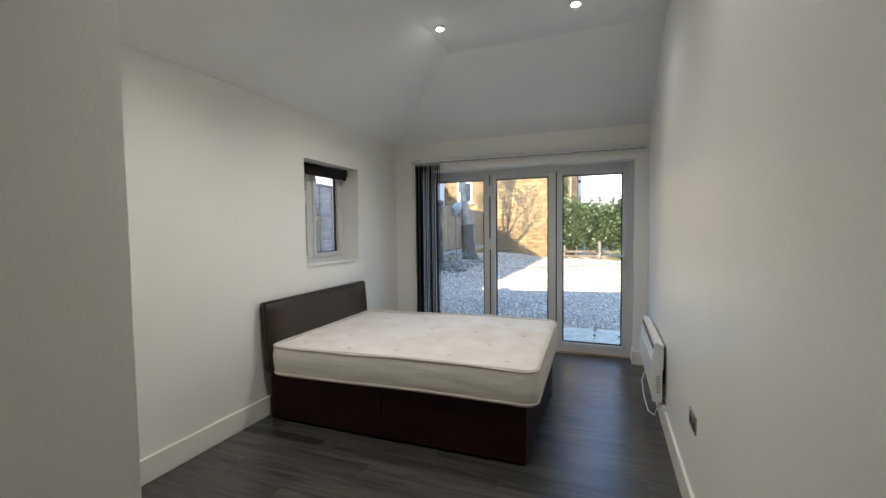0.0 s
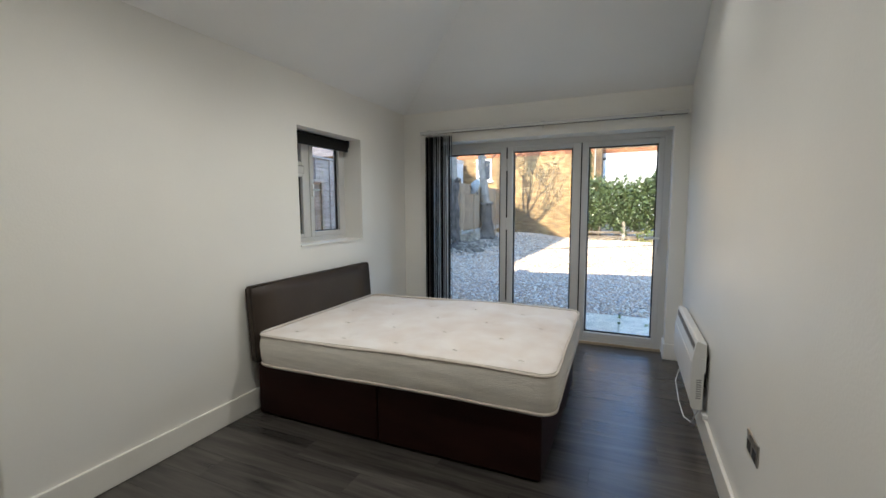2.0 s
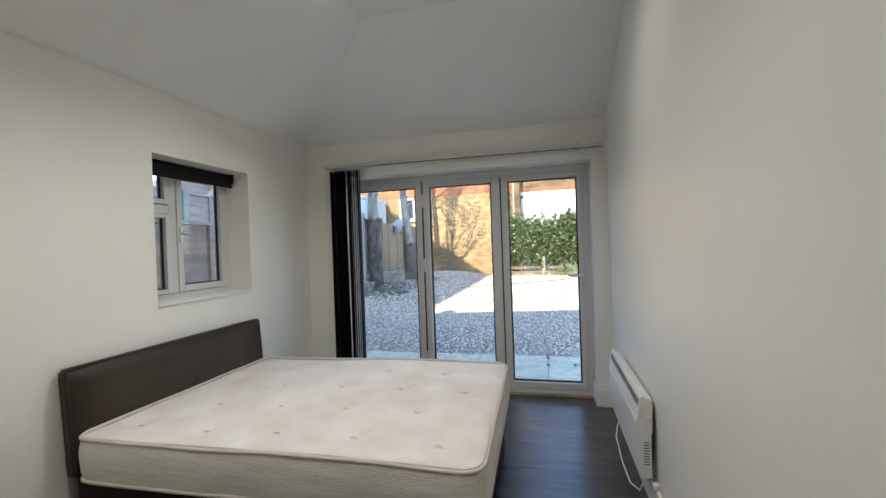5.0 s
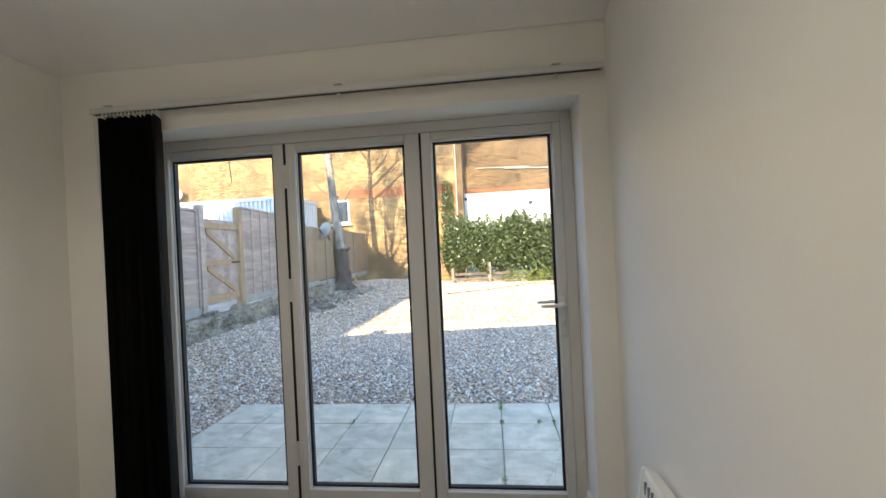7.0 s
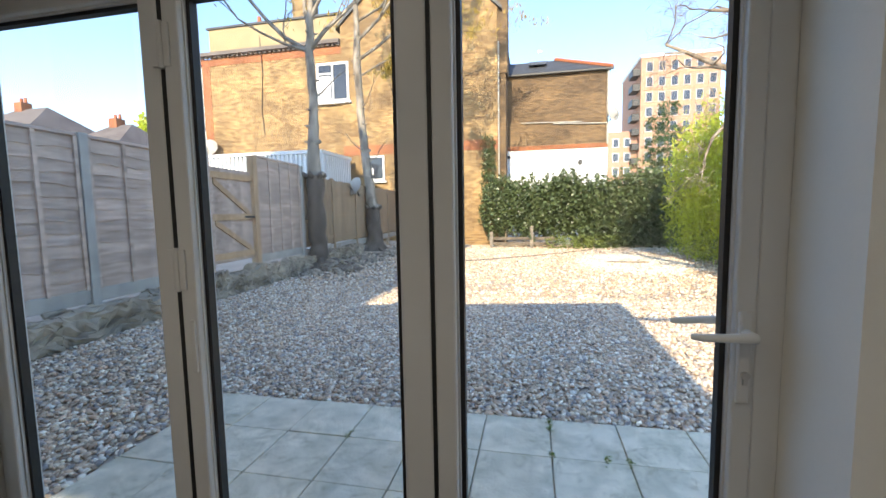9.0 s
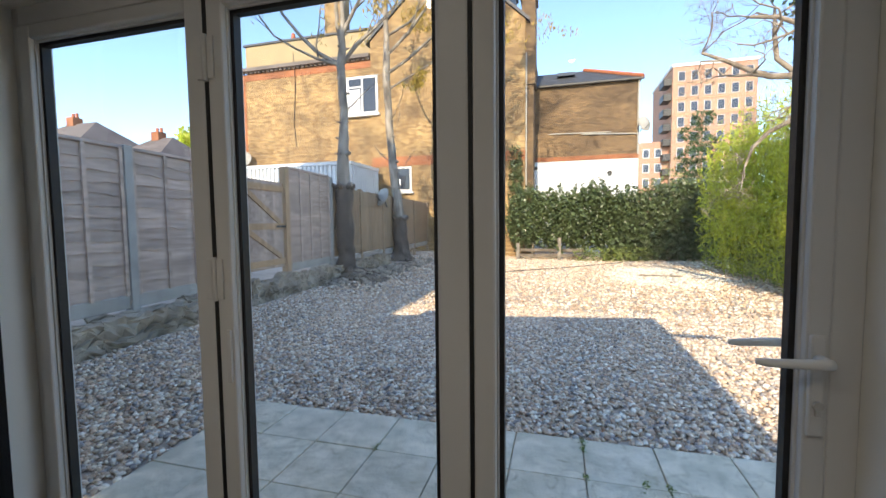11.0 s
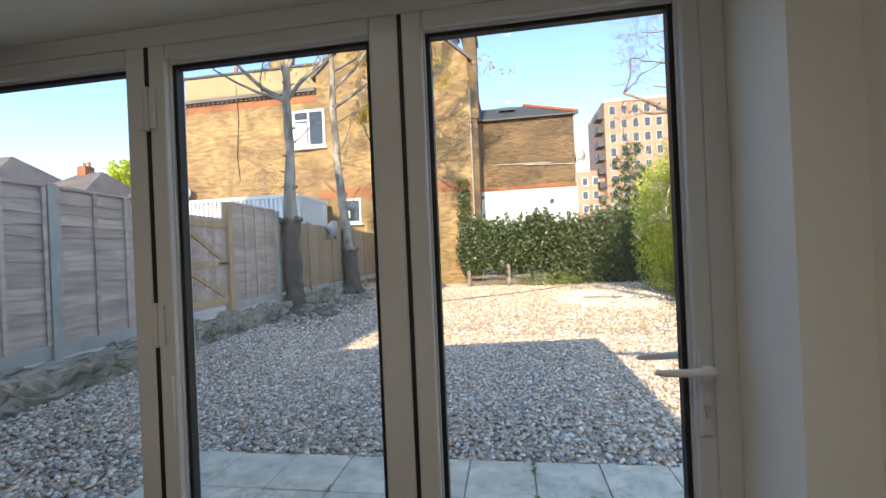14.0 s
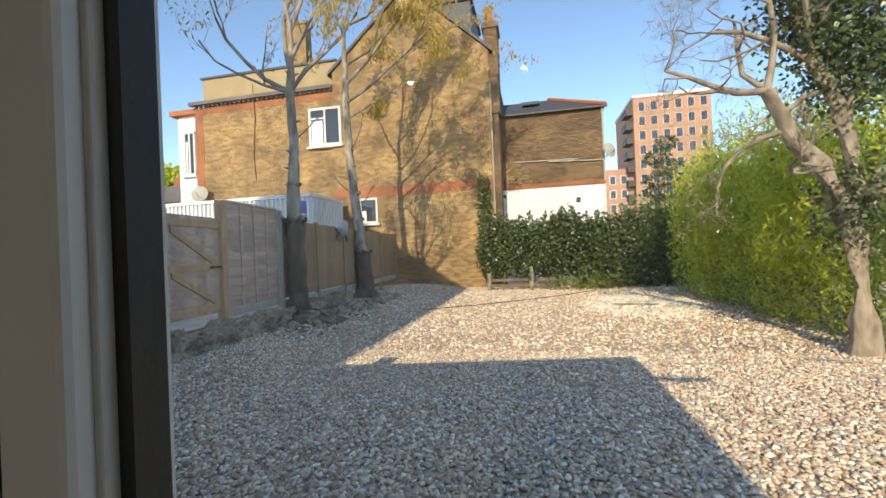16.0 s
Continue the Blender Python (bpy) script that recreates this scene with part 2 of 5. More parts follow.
IVY = material("dark_ivy_leaf", (0.10, 0.135, 0.055), 0.36, 0.3, 3, 30, 0.0, island=0.9, trans=0.15)
BAMBOO = material("bright_bamboo_leaf", (0.62, 0.64, 0.09), 0.5, 0.25, 1.5, 20, 0.0, island=0.7, trans=0.5, tint=(0.45, 0.53, 0.07))
CONIF = material("conifer_leaf", (0.05, 0.10, 0.03), 0.6, 0.3, 2, 20, 0.0, island=0.6, trans=0.15)
SHRUB = material("shrub_leaf", (0.24, 0.29, 0.08), 0.5, 0.3, 2, 20, 0.0, island=0.8, trans=0.25)
SLOT_SHADE = material("shaded_vent_slot", (0.22, 0.22, 0.22), 0.6, 0.1)
LAMPGLOW = glow_material("lamp_glow", (1.0, 0.92, 0.8), 20)


# ---- building helpers ----
def box(bm, lo, hi, bevel=0.0):
    vs = bmesh.ops.create_cube(bm, size=1)["verts"]
    for v in vs:
        v.co = Vector([lo[i] if v.co[i] < 0 else hi[i] for i in range(3)])
    if bevel:
        es = list({e for v in vs for e in v.link_edges})
        bmesh.ops.bevel(bm, geom=es, offset=bevel, segments=2, affect="EDGES", profile=0.5)
    return bm


def boxes(*items, bevel=0.0):
    bm = bmesh.new()
    for lo, hi in items:
        box(bm, lo, hi, bevel)
    return bm


def thing(name, base, label, category, group="", kind=""):
    """An Empty at the base of a thing; its parts go under it."""
    e = new(name)
    e.empty_display_size = 0.1
    e.location = base
    return tagged(e, label, category, group, kind)


def part(name, bm, mat, parent=None, label="", smooth=False):
    """Links a bmesh as one mesh object, in world metres, under a thing or a part."""
    me = bpy.data.meshes.new(name)
    bm.normal_update()
    bm.to_mesh(me)
    bm.free()
    me.materials.append(mat)
    if smooth:
        for p in me.polygons:
            p.use_smooth = True
    ob = new(name, me)
    adopt(ob, parent)
    return tagged(ob, label) if label else ob


def adopt(ob, parent):
    if parent is None:
        return
    ob.parent = parent
    if parent.parent is None and parent.type == "EMPTY":
        ob.matrix_parent_inverse = Matrix.Translation(parent.location).inverted()


def solid(name, bm, mat, label, category="", kind="structure", smooth=False):
    return tagged(part(name, bm, mat, None, "", smooth), label, category, "", kind)


def tube(bm, pts, radii, n=8, cap=True):
    rings = []
    ref = Vector((0.31, 0.17, 0.93))
    for i, p in enumerate(pts):
        d = (Vector(pts[min(i + 1, len(pts) - 1)]) - Vector(pts[max(i - 1, 0)])).normalized()
        a = d.cross(ref if abs(d.dot(ref)) < 0.95 else Vector((1, 0, 0))).normalized()
        b = d.cross(a)
        r = radii[i] if isinstance(radii, (list, tuple)) else radii
        rings.append([bm.verts.new(Vector(p) + (a * math.cos(6.28319 * k / n) + b * math.sin(6.28319 * k / n)) * r) for k in range(n)])
    for r0, r1 in zip(rings, rings[1:]):
        for k in range(n):
            bm.faces.new((r0[k], r0[(k + 1) % n], r1[(k + 1) % n], r1[k]))
    if cap:
        bm.faces.new(rings[0][::-1])
        bm.faces.new(rings[-1])
    return bm


def cylinder(bm, centre, axis, r, h, n=20, r2=None):
    a = Vector(axis).normalized() * h / 2
    return tube(bm, [Vector(centre) - a, Vector(centre) + a], [r, r if r2 is None else r2], n)


def polymesh(name, verts, sides, mat, parent=None, label=""):
    """Many loose polygons of as many sides each, as one mesh."""
    count = len(verts) // sides
    me = bpy.data.meshes.new(name)
    me.vertices.add(len(verts))
    me.vertices.foreach_set("co", np.asarray(verts, dtype=np.float32).ravel())
    me.loops.add(len(verts))
    me.loops.foreach_set("vertex_index", np.arange(len(verts), dtype=np.int32))
    me.polygons.add(count)
    me.polygons.foreach_set("loop_start", np.arange(0, len(verts), sides, dtype=np.int32))
    me.polygons.foreach_set("loop_total", np.full(count, sides, dtype=np.int32))
    me.update(calc_edges=True)
    me.validate()
    me.materials.append(mat)
    ob = new(name, me)
    adopt(ob, parent)
    return tagged(ob, label) if label else ob


def leaf_quads(centres, length, aspect, rng, droop=0.0):
    """Rhombic leaves round the given centres, turned at random."""
    n = len(centres)
    d = rng.normal(size=(n, 3))
    d[:, 2] -= droop
    d /= np.linalg.norm(d, axis=1)[:, None]
    e = rng.normal(size=(n, 3))
    e -= (e * d).sum(1)[:, None] * d
    e /= np.linalg.norm(e, axis=1)[:, None]
    ln = (length * rng.uniform(0.6, 1.3, n))[:, None]
    c = np.asarray(centres)
    return np.stack([c - d * ln / 2, c + e * ln * aspect / 2 + d * ln * 0.05, c + d * ln / 2, c - e * ln * aspect / 2 + d * ln * 0.05], 1).reshape(-1, 3)


# ---- room shell ----
XL, XR, YD, YB = -2.20, 0.658, 4.13, -1.7
YC, XC = 0.20, -1.03          # where the entrance passage opens into the room
EAVE, TOP = 2.48, CEIL_TOP
SLOPE = (TOP - EAVE) / CEIL_TAN
DX0, DX1, DTOP = -1.84, 0.53, 2.13
OUT = 4.418

solid("wall_north", boxes(((XL - 0.3, YD, -0.2), (DX0, OUT, 2.52)), ((DX1, YD, -0.2), (1.2, OUT, 2.52)), ((DX0, YD, DTOP), (DX1, OUT, 2.52))), PLASTER, "white painted plaster wall round the folding doors", "wall")
WY0, WY1, WZ0, WZ1 = 2.41, 3.265, 1.115, 2.07
solid("wall_west", boxes(((XL - 0.3, YC, -0.2), (XL, WY0, 3.0)), ((XL - 0.3, WY1, -0.2), (XL, YD, 3.0)), ((XL - 0.3, WY0, -0.2), (XL, WY1, WZ0)), ((XL - 0.3, WY0, WZ1), (XL, WY1, 3.0))), PLASTER, "cream white plaster wall with a small deep window", "wall")
solid("wall_east", boxes(((XR, YB, -0.2), (1.2, YD, 3.0))), PLASTER, "plain white painted plaster wall with soft sheen", "wall")
solid("wall_south", boxes(((XL - 0.3, YC - 0.14, -0.2), (XC - 0.14, YC, 3.0)), ((XC - 0.14, YB, -0.2), (XC, YC, 3.0)), ((XC - 0.14, YB - 0.15, -0.2), (1.2, YB, 3.0))), PLASTER, "white plaster wall corner beside the entrance passage", "wall")
solid("floor", boxes(((XL - 0.3, YB - 0.1, -0.2), (1.2, 4.34, -0.006))), GAP, "dark wood-effect vinyl plank floor", "floor")

bm = bmesh.new()
fx, fy = XL + SLOPE, YD - SLOPE
P = {k: bm.verts.new(v) for k, v in dict(a=(XL, YD, EAVE), b=(XR, YD, EAVE), c=(XR, fy, TOP), d=(fx, fy, TOP), e=(XL, YC, EAVE), f=(fx, YC, TOP), g=(XR, YC, TOP), h=(XC, YC, TOP), i=(XC, YB, TOP), j=(XR, YB, TOP)).items()}
for keys in ("abcd", "adfe", "dcgf", "hgji"):
    try:
        bm.faces.new([P[k] for k in keys])
    except ValueError:
        pass
bmesh.ops.recalc_face_normals(bm, faces=bm.faces)
ceil = solid("ceiling", bm, CEIL, "white hipped plaster ceiling with recessed spotlights", "ceiling")
sm = ceil.modifiers.new("thick", "SOLIDIFY")
sm.thickness, sm.offset = 0.03, 0

# Unseen roof; its wide overhang and slanting edge are set to shape the shadow.
bm = bmesh.new()
ra = [bm.verts.new(v) for v in ((-3.45, 4.56, 2.41), (-3.45, 4.56, 2.50), (-3.45, 2.6, 3.42), (-3.45, -2.0, 3.42), (-3.45, -2.0, 3.30), (-3.45, 2.6, 3.30))]
rb_ = [bm.verts.new(v) for v in ((1.3, 4.75, 2.66), (1.3, 4.75, 2.78), (1.3, 2.6, 3.50), (1.3, -1.9, 3.50), (1.3, -1.9, 3.38), (1.3, 2.6, 3.38))]
for k in range(6):
    bm.faces.new((ra[k], ra[(k + 1) % 6], rb_[(k + 1) % 6], rb_[k]))
for ring in (ra, rb_):
    bm.faces.new((ring[0], ring[1], ring[2], ring[5]))
    bm.faces.new((ring[2], ring[3], ring[4], ring[5]))
bmesh.ops.recalc_face_normals(bm, faces=bm.faces)
solid("roof", bm, SLATE, "shallow unseen roof over the room, eaves edge shaped for its shadow", "roof")
# Unseen stub at the eaves, added to cast a shadow notch on the gravel.
g = thing("gutter", (1.3, 4.49, 2.4), "short unseen gutter stub at the eaves, added for its shadow", "gutter")
part("channel", boxes(((1.15, 4.45, 2.36), (1.95, 4.519, 2.43)), bevel=0.02), GREYPL, g)

# skirting boards
def skirting(name, lo, hi):
    solid(name, boxes((lo, hi), bevel=0.006), GLOSS, "white glossy skirting board along the wall", "skirting board")

skirting("baseboard_west", (XL, YC + 0.018, 0.0), (XL + 0.018, YD - 0.018, 0.15))
skirting("baseboard_east", (XR - 0.018, YB, 0.0), (XR, YD - 0.018, 0.15))
skirting("baseboard_north", (DX1 + 0.002, YD - 0.018, 0.0), (XR, YD, 0.15))
skirting("baseboard_north_reveal", (DX1 - 0.016, YD - 0.018, 0.0), (DX1 + 0.002, 4.33, 0.15))
skirting("baseboard_north_west", (XL, YD - 0.018, 0.0), (DX0, YD, 0.15))
skirting("baseboard_south", (XL + 0.018, YC, 0.0), (XC + 0.018, YC + 0.018, 0.15))
skirting("baseboard_passage", (XC, YB, 0.0), (XC + 0.018, YC, 0.15))

# ---- recessed spotlights ----
def spotlight(x, y, watts):
    s = thing("ceiling_spotlight", (x, y, TOP), "round white recessed ceiling spotlight, switched on; two of four added", "ceiling light", "recessed spotlights")
    bm = bmesh.new()
    tube(bm, [(x, y, TOP - 0.016), (x, y, TOP - 0.022), (x, y, TOP - 0.024), (x, y, TOP - 0.020), (x, y, TOP - 0.012)], [0.045, 0.043, 0.038, 0.032, 0.030], 28, False)
    part("bezel", bm, WHITEPL, s, "", True)
    bm = bmesh.new()
    cylinder(bm, (x, y, TOP - 0.024), (0, 0, 1), 0.027, 0.010, 24, 0.024)
    part("bulb", bm, LAMPGLOW, s, "glowing warm white bulb")
    la = new("spot_lamp", bpy.data.lights.new("spot_lamp", "SPOT"))
    la.data.energy, la.data.color, la.data.shadow_soft_size = watts, (1.0, 0.93, 0.80), 0.025
    la.data.spot_size, la.data.spot_blend = radians(138), 0.85
    la.location = (x, y, TOP - 0.06)

for sx, sy, watts in SPOTS:
    spotlight(sx, sy, watts)

# ---- folding doors ----
def frame_pieces(names, x0, x1, z0, z1, y0, y1, w, mat, parent, bevel=0.004):
    """Two stiles and two rails round an opening."""
    wl, wr, wb, wt = w
    part(names[0], boxes(((x0, y0, z0), (x0 + wl, y1, z1)), bevel=bevel), mat, parent)
    part(names[0], boxes(((x1 - wr, y0, z0), (x1, y1, z1)), bevel=bevel), mat, parent)
    part(names[1], boxes(((x0 + wl, y0 + 0.001, z1 - wt), (x1 - wr, y1 - 0.001, z1)), bevel=bevel), mat, parent)
    part(names[1], boxes(((x0 + wl, y0 + 0.001, z0), (x1 - wr, y1 - 0.001, z0 + wb)), bevel=bevel), mat, parent)

df = thing("door_1", ((DX0 + DX1) / 2, 4.37, 0), "white framed set of three folding glass doors, closed", "folding door", "", "structure")
frame_pieces(("jamb", "head"), DX0, DX1, 0.018, DTOP, 4.35, 4.415, (0.028, 0.057, 0.036, 0.06), UPVC, df)
part("threshold_strip", boxes(((DX0 + 0.02, 4.318, -0.002), (DX1 - 0.02, 4.345, 0.022)), bevel=0.003), PINE, df, "bare timber strip under the frame")
leaves = ((-1.812, -1.056, -1.752, -1.128), (-1.043, -0.278, -0.980, -0.366), (-0.268, 0.473, -0.205, 0.420))
for k, (a, b, ga, gb) in enumerate(leaves):
    leaf = thing("door_leaf", ((a + b) / 2, 4.385, 0.055), ("white framed glazed folding door leaf beside the blind", "white framed glazed middle folding door leaf", "white framed glazed door leaf with lever handle")[k], "glass door", "folding door leaves", "structure")
    frame_pieces(("stile", "rail"), a, b, 0.055, 2.068, 4.345, 4.4035, (ga - a - 0.008, b - gb - 0.008, 0.06, 0.045), UPVC, leaf, 0.006)
    frame_pieces(("bead", "bead"), ga - 0.012, gb + 0.012, 0.108, 2.027, 4.362, 4.40, (0.010, 0.010, 0.010, 0.010), UPVC, leaf, 0.002)
    frame_pieces(("gasket", "gasket"), ga - 0.004, gb + 0.004, 0.116, 2.020, 4.372, 4.399, (0.014, 0.014, 0.014, 0.014), RUBBER, leaf, 0.0)
    frame_pieces(("outer_bead", "outer_bead"), ga - 0.009, gb + 0.009, 0.111, 2.025, 4.3995, 4.4055, (0.016, 0.016, 0.016, 0.016), UPVC, leaf, 0.001)
    pane = part("pane", boxes(((ga + 0.002, 4.388, 0.122), (gb - 0.002, 4.394, 2.014))), GLASS, leaf, "clear glass pane")
    pane.visible_shadow = False
    if k < 2:
        part("seal", boxes(((b - 0.001, 4.3475, 0.06), (b + 0.0115 - 0.002 * k, 4.40, 2.066))), RUBBER, leaf, "black rubber seal between two leaves")
for hz in (0.32, 1.24, 1.88):
    h = thing("hinge", (-1.046, 4.345, hz), "white hinge between two folding door leaves", "hinge", "door hinges")
    bm = bmesh.new()
    cylinder(bm, (-1.046, 4.341, hz), (0, 0, 1), 0.0075, 0.13, 12)
    part("knuckle", bm, UPVC, h)
    part("plate", boxes(((-1.075, 4.338, hz - 0.06), (-1.055, 4.346, hz + 0.06)), ((-1.037, 4.338, hz - 0.06), (-1.017, 4.346, hz + 0.06)), bevel=0.002), UPVC, h)
dh = thing("door_handle", (0.447, 4.34, 1.09), "white lever handle with lock on its backplate", "door handle")
part("backplate", boxes(((0.432, 4.333, 0.95), (0.462, 4.346, 1.165)), bevel=0.006), UPVC, dh)
bm = bmesh.new()
cylinder(bm, (0.447, 4.315, 1.115), (0, 1, 0), 0.011, 0.04, 14)
tube(bm, [(0.452, 4.298, 1.115), (0.43, 4.294, 1.116), (0.39, 4.295, 1.114), (0.345, 4.299, 1.112), (0.325, 4.303, 1.113)], [0.011, 0.0105, 0.0095, 0.0085, 0.006], 12)
part("lever", bm, WHITEPL, dh, "", True)
bm = bmesh.new()
cylinder(bm, (0.447, 4.331, 1.02), (0, 1, 0), 0.009, 0.012, 16)
box(bm, (0.443, 4.326, 0.998), (0.451, 4.336, 1.02))
part("lock_cylinder", bm, CHROME, dh, "steel lock cylinder")
oh = thing("outer_door_handle", (0.447, 4.41, 1.09), "white lever handle on the outer face of the door", "door handle")
part("backplate", boxes(((0.432, 4.4035, 0.95), (0.462, 4.416, 1.165)), bevel=0.005), UPVC, oh)
bm = bmesh.new()
cylinder(bm, (0.447, 4.433, 1.115), (0, 1, 0), 0.011, 0.04, 14)
tube(bm, [(0.452, 4.450, 1.115), (0.43, 4.454, 1.116), (0.39, 4.453, 1.114), (0.345, 4.449, 1.112), (0.325, 4.445, 1.113)], [0.011, 0.0105, 0.0095, 0.0085, 0.006], 12)
part("lever", bm, WHITEPL, oh, "", True)
lk = thing("flush_pull", (-1.005, 4.34, 1.0), "white flush pull on the folding leaf", "door pull")
part("plate", boxes(((-1.013, 4.338, 0.93), (-0.997, 4.346, 1.09)), bevel=0.003), UPVC, lk)

# ---- window in the deep reveal ----
w = thing("window_1", (-2.43, 2.9, WZ0), "white plastic casement window with a top light", "window", "", "structure")
FX0, FX1 = -2.47, -2.40
def wbox(name, y0, y1, z0, z1, x0=FX0, x1=FX1, mat=UPVC, bevel=0.004, label=""):
    return part(name, boxes(((x0, y0, z0), (x1, y1, z1)), bevel=bevel), mat, w, label)
ym = 2.73
wbox("frame_jamb", WY0, WY0 + 0.05, WZ0, WZ1); wbox("frame_jamb", WY1 - 0.05, WY1, WZ0, WZ1)
wbox("frame_head", WY0 + 0.05, WY1 - 0.05, WZ1 - 0.05, WZ1); wbox("frame_sill", WY0 + 0.05, WY1 - 0.05, WZ0, WZ0 + 0.05)
wbox("mullion", ym - 0.03, ym + 0.03, WZ0 + 0.05, WZ1 - 0.05)
wbox("transom", WY0 + 0.05, ym - 0.03, 1.72, 1.78)
def sash(y0, y1, z0, z1, s=0.045):
    for lo, hi in (((y0, z0), (y0 + s, z1)), ((y1 - s, z0), (y1, z1)), ((y0 + s, z0), (y1 - s, z0 + s)), ((y0 + s, z1 - s), (y1 - s, z1))):
        wbox("sash", lo[0], hi[0], lo[1], hi[1], -2.455, -2.392)
    for lo, hi in (((y0 + s, z0 + s), (y0 + s + 0.01, z1 - s)), ((y1 - s - 0.01, z0 + s), (y1 - s, z1 - s)), ((y0 + s + 0.01, z0 + s), (y1 - s - 0.01, z0 + s + 0.01))):
        wbox("gasket", lo[0], hi[0], lo[1], hi[1], -2.435, -2.420, RUBBER, 0)
    p = wbox("pane", y0 + s + 0.001, y1 - s - 0.001, z0 + s, z1 - s, -2.43, -2.424, GLASS, 0)
    p.visible_shadow = False
sash(ym + 0.032, WY1 - 0.052, WZ0 + 0.052, WZ1 - 0.052)
sash(WY0 + 0.052, ym - 0.032, 1.782, WZ1 - 0.052, 0.035)
sash(WY0 + 0.052, ym - 0.032, WZ0 + 0.052, 1.718, 0.03)
wbox("handle", ym + 0.04, ym + 0.06, 1.52, 1.63, -2.392, -2.372, WHITEPL, 0.004)
wbox("handle", ym + 0.045, ym + 0.13, 1.575, 1.592, -2.38, -2.362, CHROME, 0.004, "grey lever")
wbox("window_sill", WY0, WY1, WZ0 - 0.004, WZ0 + 0.012, -2.40, XL + 0.01, GLOSS, 0.003)
rb = thing("roller_blind", (-2.37, 2.9, 1.98), "black roller blind rolled up at the window head", "roller blind")
bm = bmesh.new()
cylinder(bm, (-2.362, (WY0 + WY1) / 2, 2.035), (0, 1, 0), 0.034, WY1 - WY0 - 0.05, 20)
part("roll", bm, BLIND, rb, "", True)
part("hem", boxes(((-2.334, WY0 + 0.03, 1.955), (-2.327, WY1 - 0.03, 2.04)), bevel=0.002), BLIND, rb)
part("bracket", boxes(((-2.395, WY1 - 0.022, 2.0), (-2.33, WY1 - 0.002, 2.075)), bevel=0.002), GREYPL, rb)
part("bracket", boxes(((-2.395, WY0 + 0.002, 2.0), (-2.33, WY0 + 0.022, 2.075)), bevel=0.002), GREYPL, rb)

# ---- vertical blind ----
vb = thing("vertical_blind", (-1.75, 4.09, 2.2), "black vertical blind stacked open on a white head rail", "vertical blind")
part("head_rail", boxes(((-1.965, 4.065, 2.222), (0.632, 4.105, 2.252)), bevel=0.003), UPVC, vb, "long white head rail")
# Dark strip for the groove; the recess's shade is put into its colour.
part("rail_groove", boxes(((-1.95, 4.078, 2.2185), (0.62, 4.092, 2.2225))), GREYPL, vb)
for bx_ in (-1.86, -0.62, 0.42):
    part("bracket", boxes(((bx_ - 0.02, 4.06, 2.253), (bx_ + 0.02, YD, 2.260)), ((bx_ - 0.006, 4.075, 2.196), (bx_ + 0.006, 4.09, 2.218)), bevel=0.002), CHROME, vb)
rng = random.Random(4)
for i in range(15):
    cx = -1.905 + i * 0.0220
    ang = -0.34 + rng.uniform(-0.13, 0.10)
    bm = bmesh.new()
    top_, bot_ = [], []
    for j in range(5):
        s = (j / 4 - 0.5) * 0.127
        bow = 0.006 * (1 - (2 * j / 4 - 1) ** 2)
        px, py = cx + math.sin(ang) * s + bow, 4.085 + math.cos(ang) * s
        top_.append(bm.verts.new((px, py, 2.185)))
        bot_.append(bm.verts.new((px + rng.uniform(-0.003, 0.003), py, 0.045)))
    for j in range(4):
        bm.faces.new((top_[j], top_[j + 1], bot_[j + 1], bot_[j]))
    bmesh.ops.solidify(bm, geom=bm.faces[:], thickness=0.0012)
    sl = part("slat", bm, BLIND, vb)
    bm = bmesh.new()
    tube(bm, [(cx + 0.003 - math.sin(ang) * 0.058, 4.085 - math.cos(ang) * 0.058, 0.04), (cx + 0.003 + math.sin(ang) * 0.058, 4.085 + math.cos(ang) * 0.058, 0.04)], 0.007, 6)
    part("weight", bm, GREYPL, sl)
    part("hanger", boxes(((cx - 0.002, 4.075, 2.183), (cx + 0.006, 4.095, 2.222))), WHITEPL, sl, "white hanger clip")
bm = bmesh.new()
pts = [(-1.85 + 0.0212 * 15 * k / 60, 4.03, 0.04 - 0.012 * abs(math.sin(k * 0.785))) for k in range(61)]
tube(bm, pts, 0.0022, 5)
part("bead_chain", bm, CHROME, vb, "small bead chain along the slat weights")
cd = thing("blind_cord", (-1.99, 4.035, 0.9), "white blind pull cord with cleat on the wall", "cord")
bm = bmesh.new()
tube(bm, [(-1.962, 4.1, 2.225), (-1.975, 4.12, 1.6), (-1.985, 4.13, 0.95)], 0.002, 6)
tube(bm, [(-1.962, 4.085, 2.225), (-1.97, 4.115, 1.6), (-1.978, 4.13, 0.95)], 0.002, 6)
part("cord", bm, WHITEPL, cd)
part("cleat", boxes(((-1.995, 4.125, 0.93), (-1.968, YD, 1.12)), bevel=0.004), WHITEPL, cd)

# ---- bed ----
bed = thing("bed", (-1.15, 2.57, 0), "dark brown double divan bed base with padded headboard", "bed")
BX0, BX1, BY0, BY1, BH = -2.12, -0.18, 1.86, 3.20, 0.372
mid = -1.16
for x0, x1 in ((BX0, mid - 0.003), (mid + 0.003, BX1)):
    part("base", boxes(((x0, BY0, 0.012), (x1, BY1, BH)), bevel=0.012), BEDWOOD, bed, "dark reddish brown fabric-covered divan half")
for x in (BX0 + 0.06, mid - 0.06, mid + 0.06, BX1 - 0.06):
    for y in (BY0 + 0.06, BY1 - 0.06):
        bm = bmesh.new()
        cylinder(bm, (x, y, 0.008), (0, 0, 1), 0.02, 0.016, 12)
        part("foot", bm, GREYPL, bed)
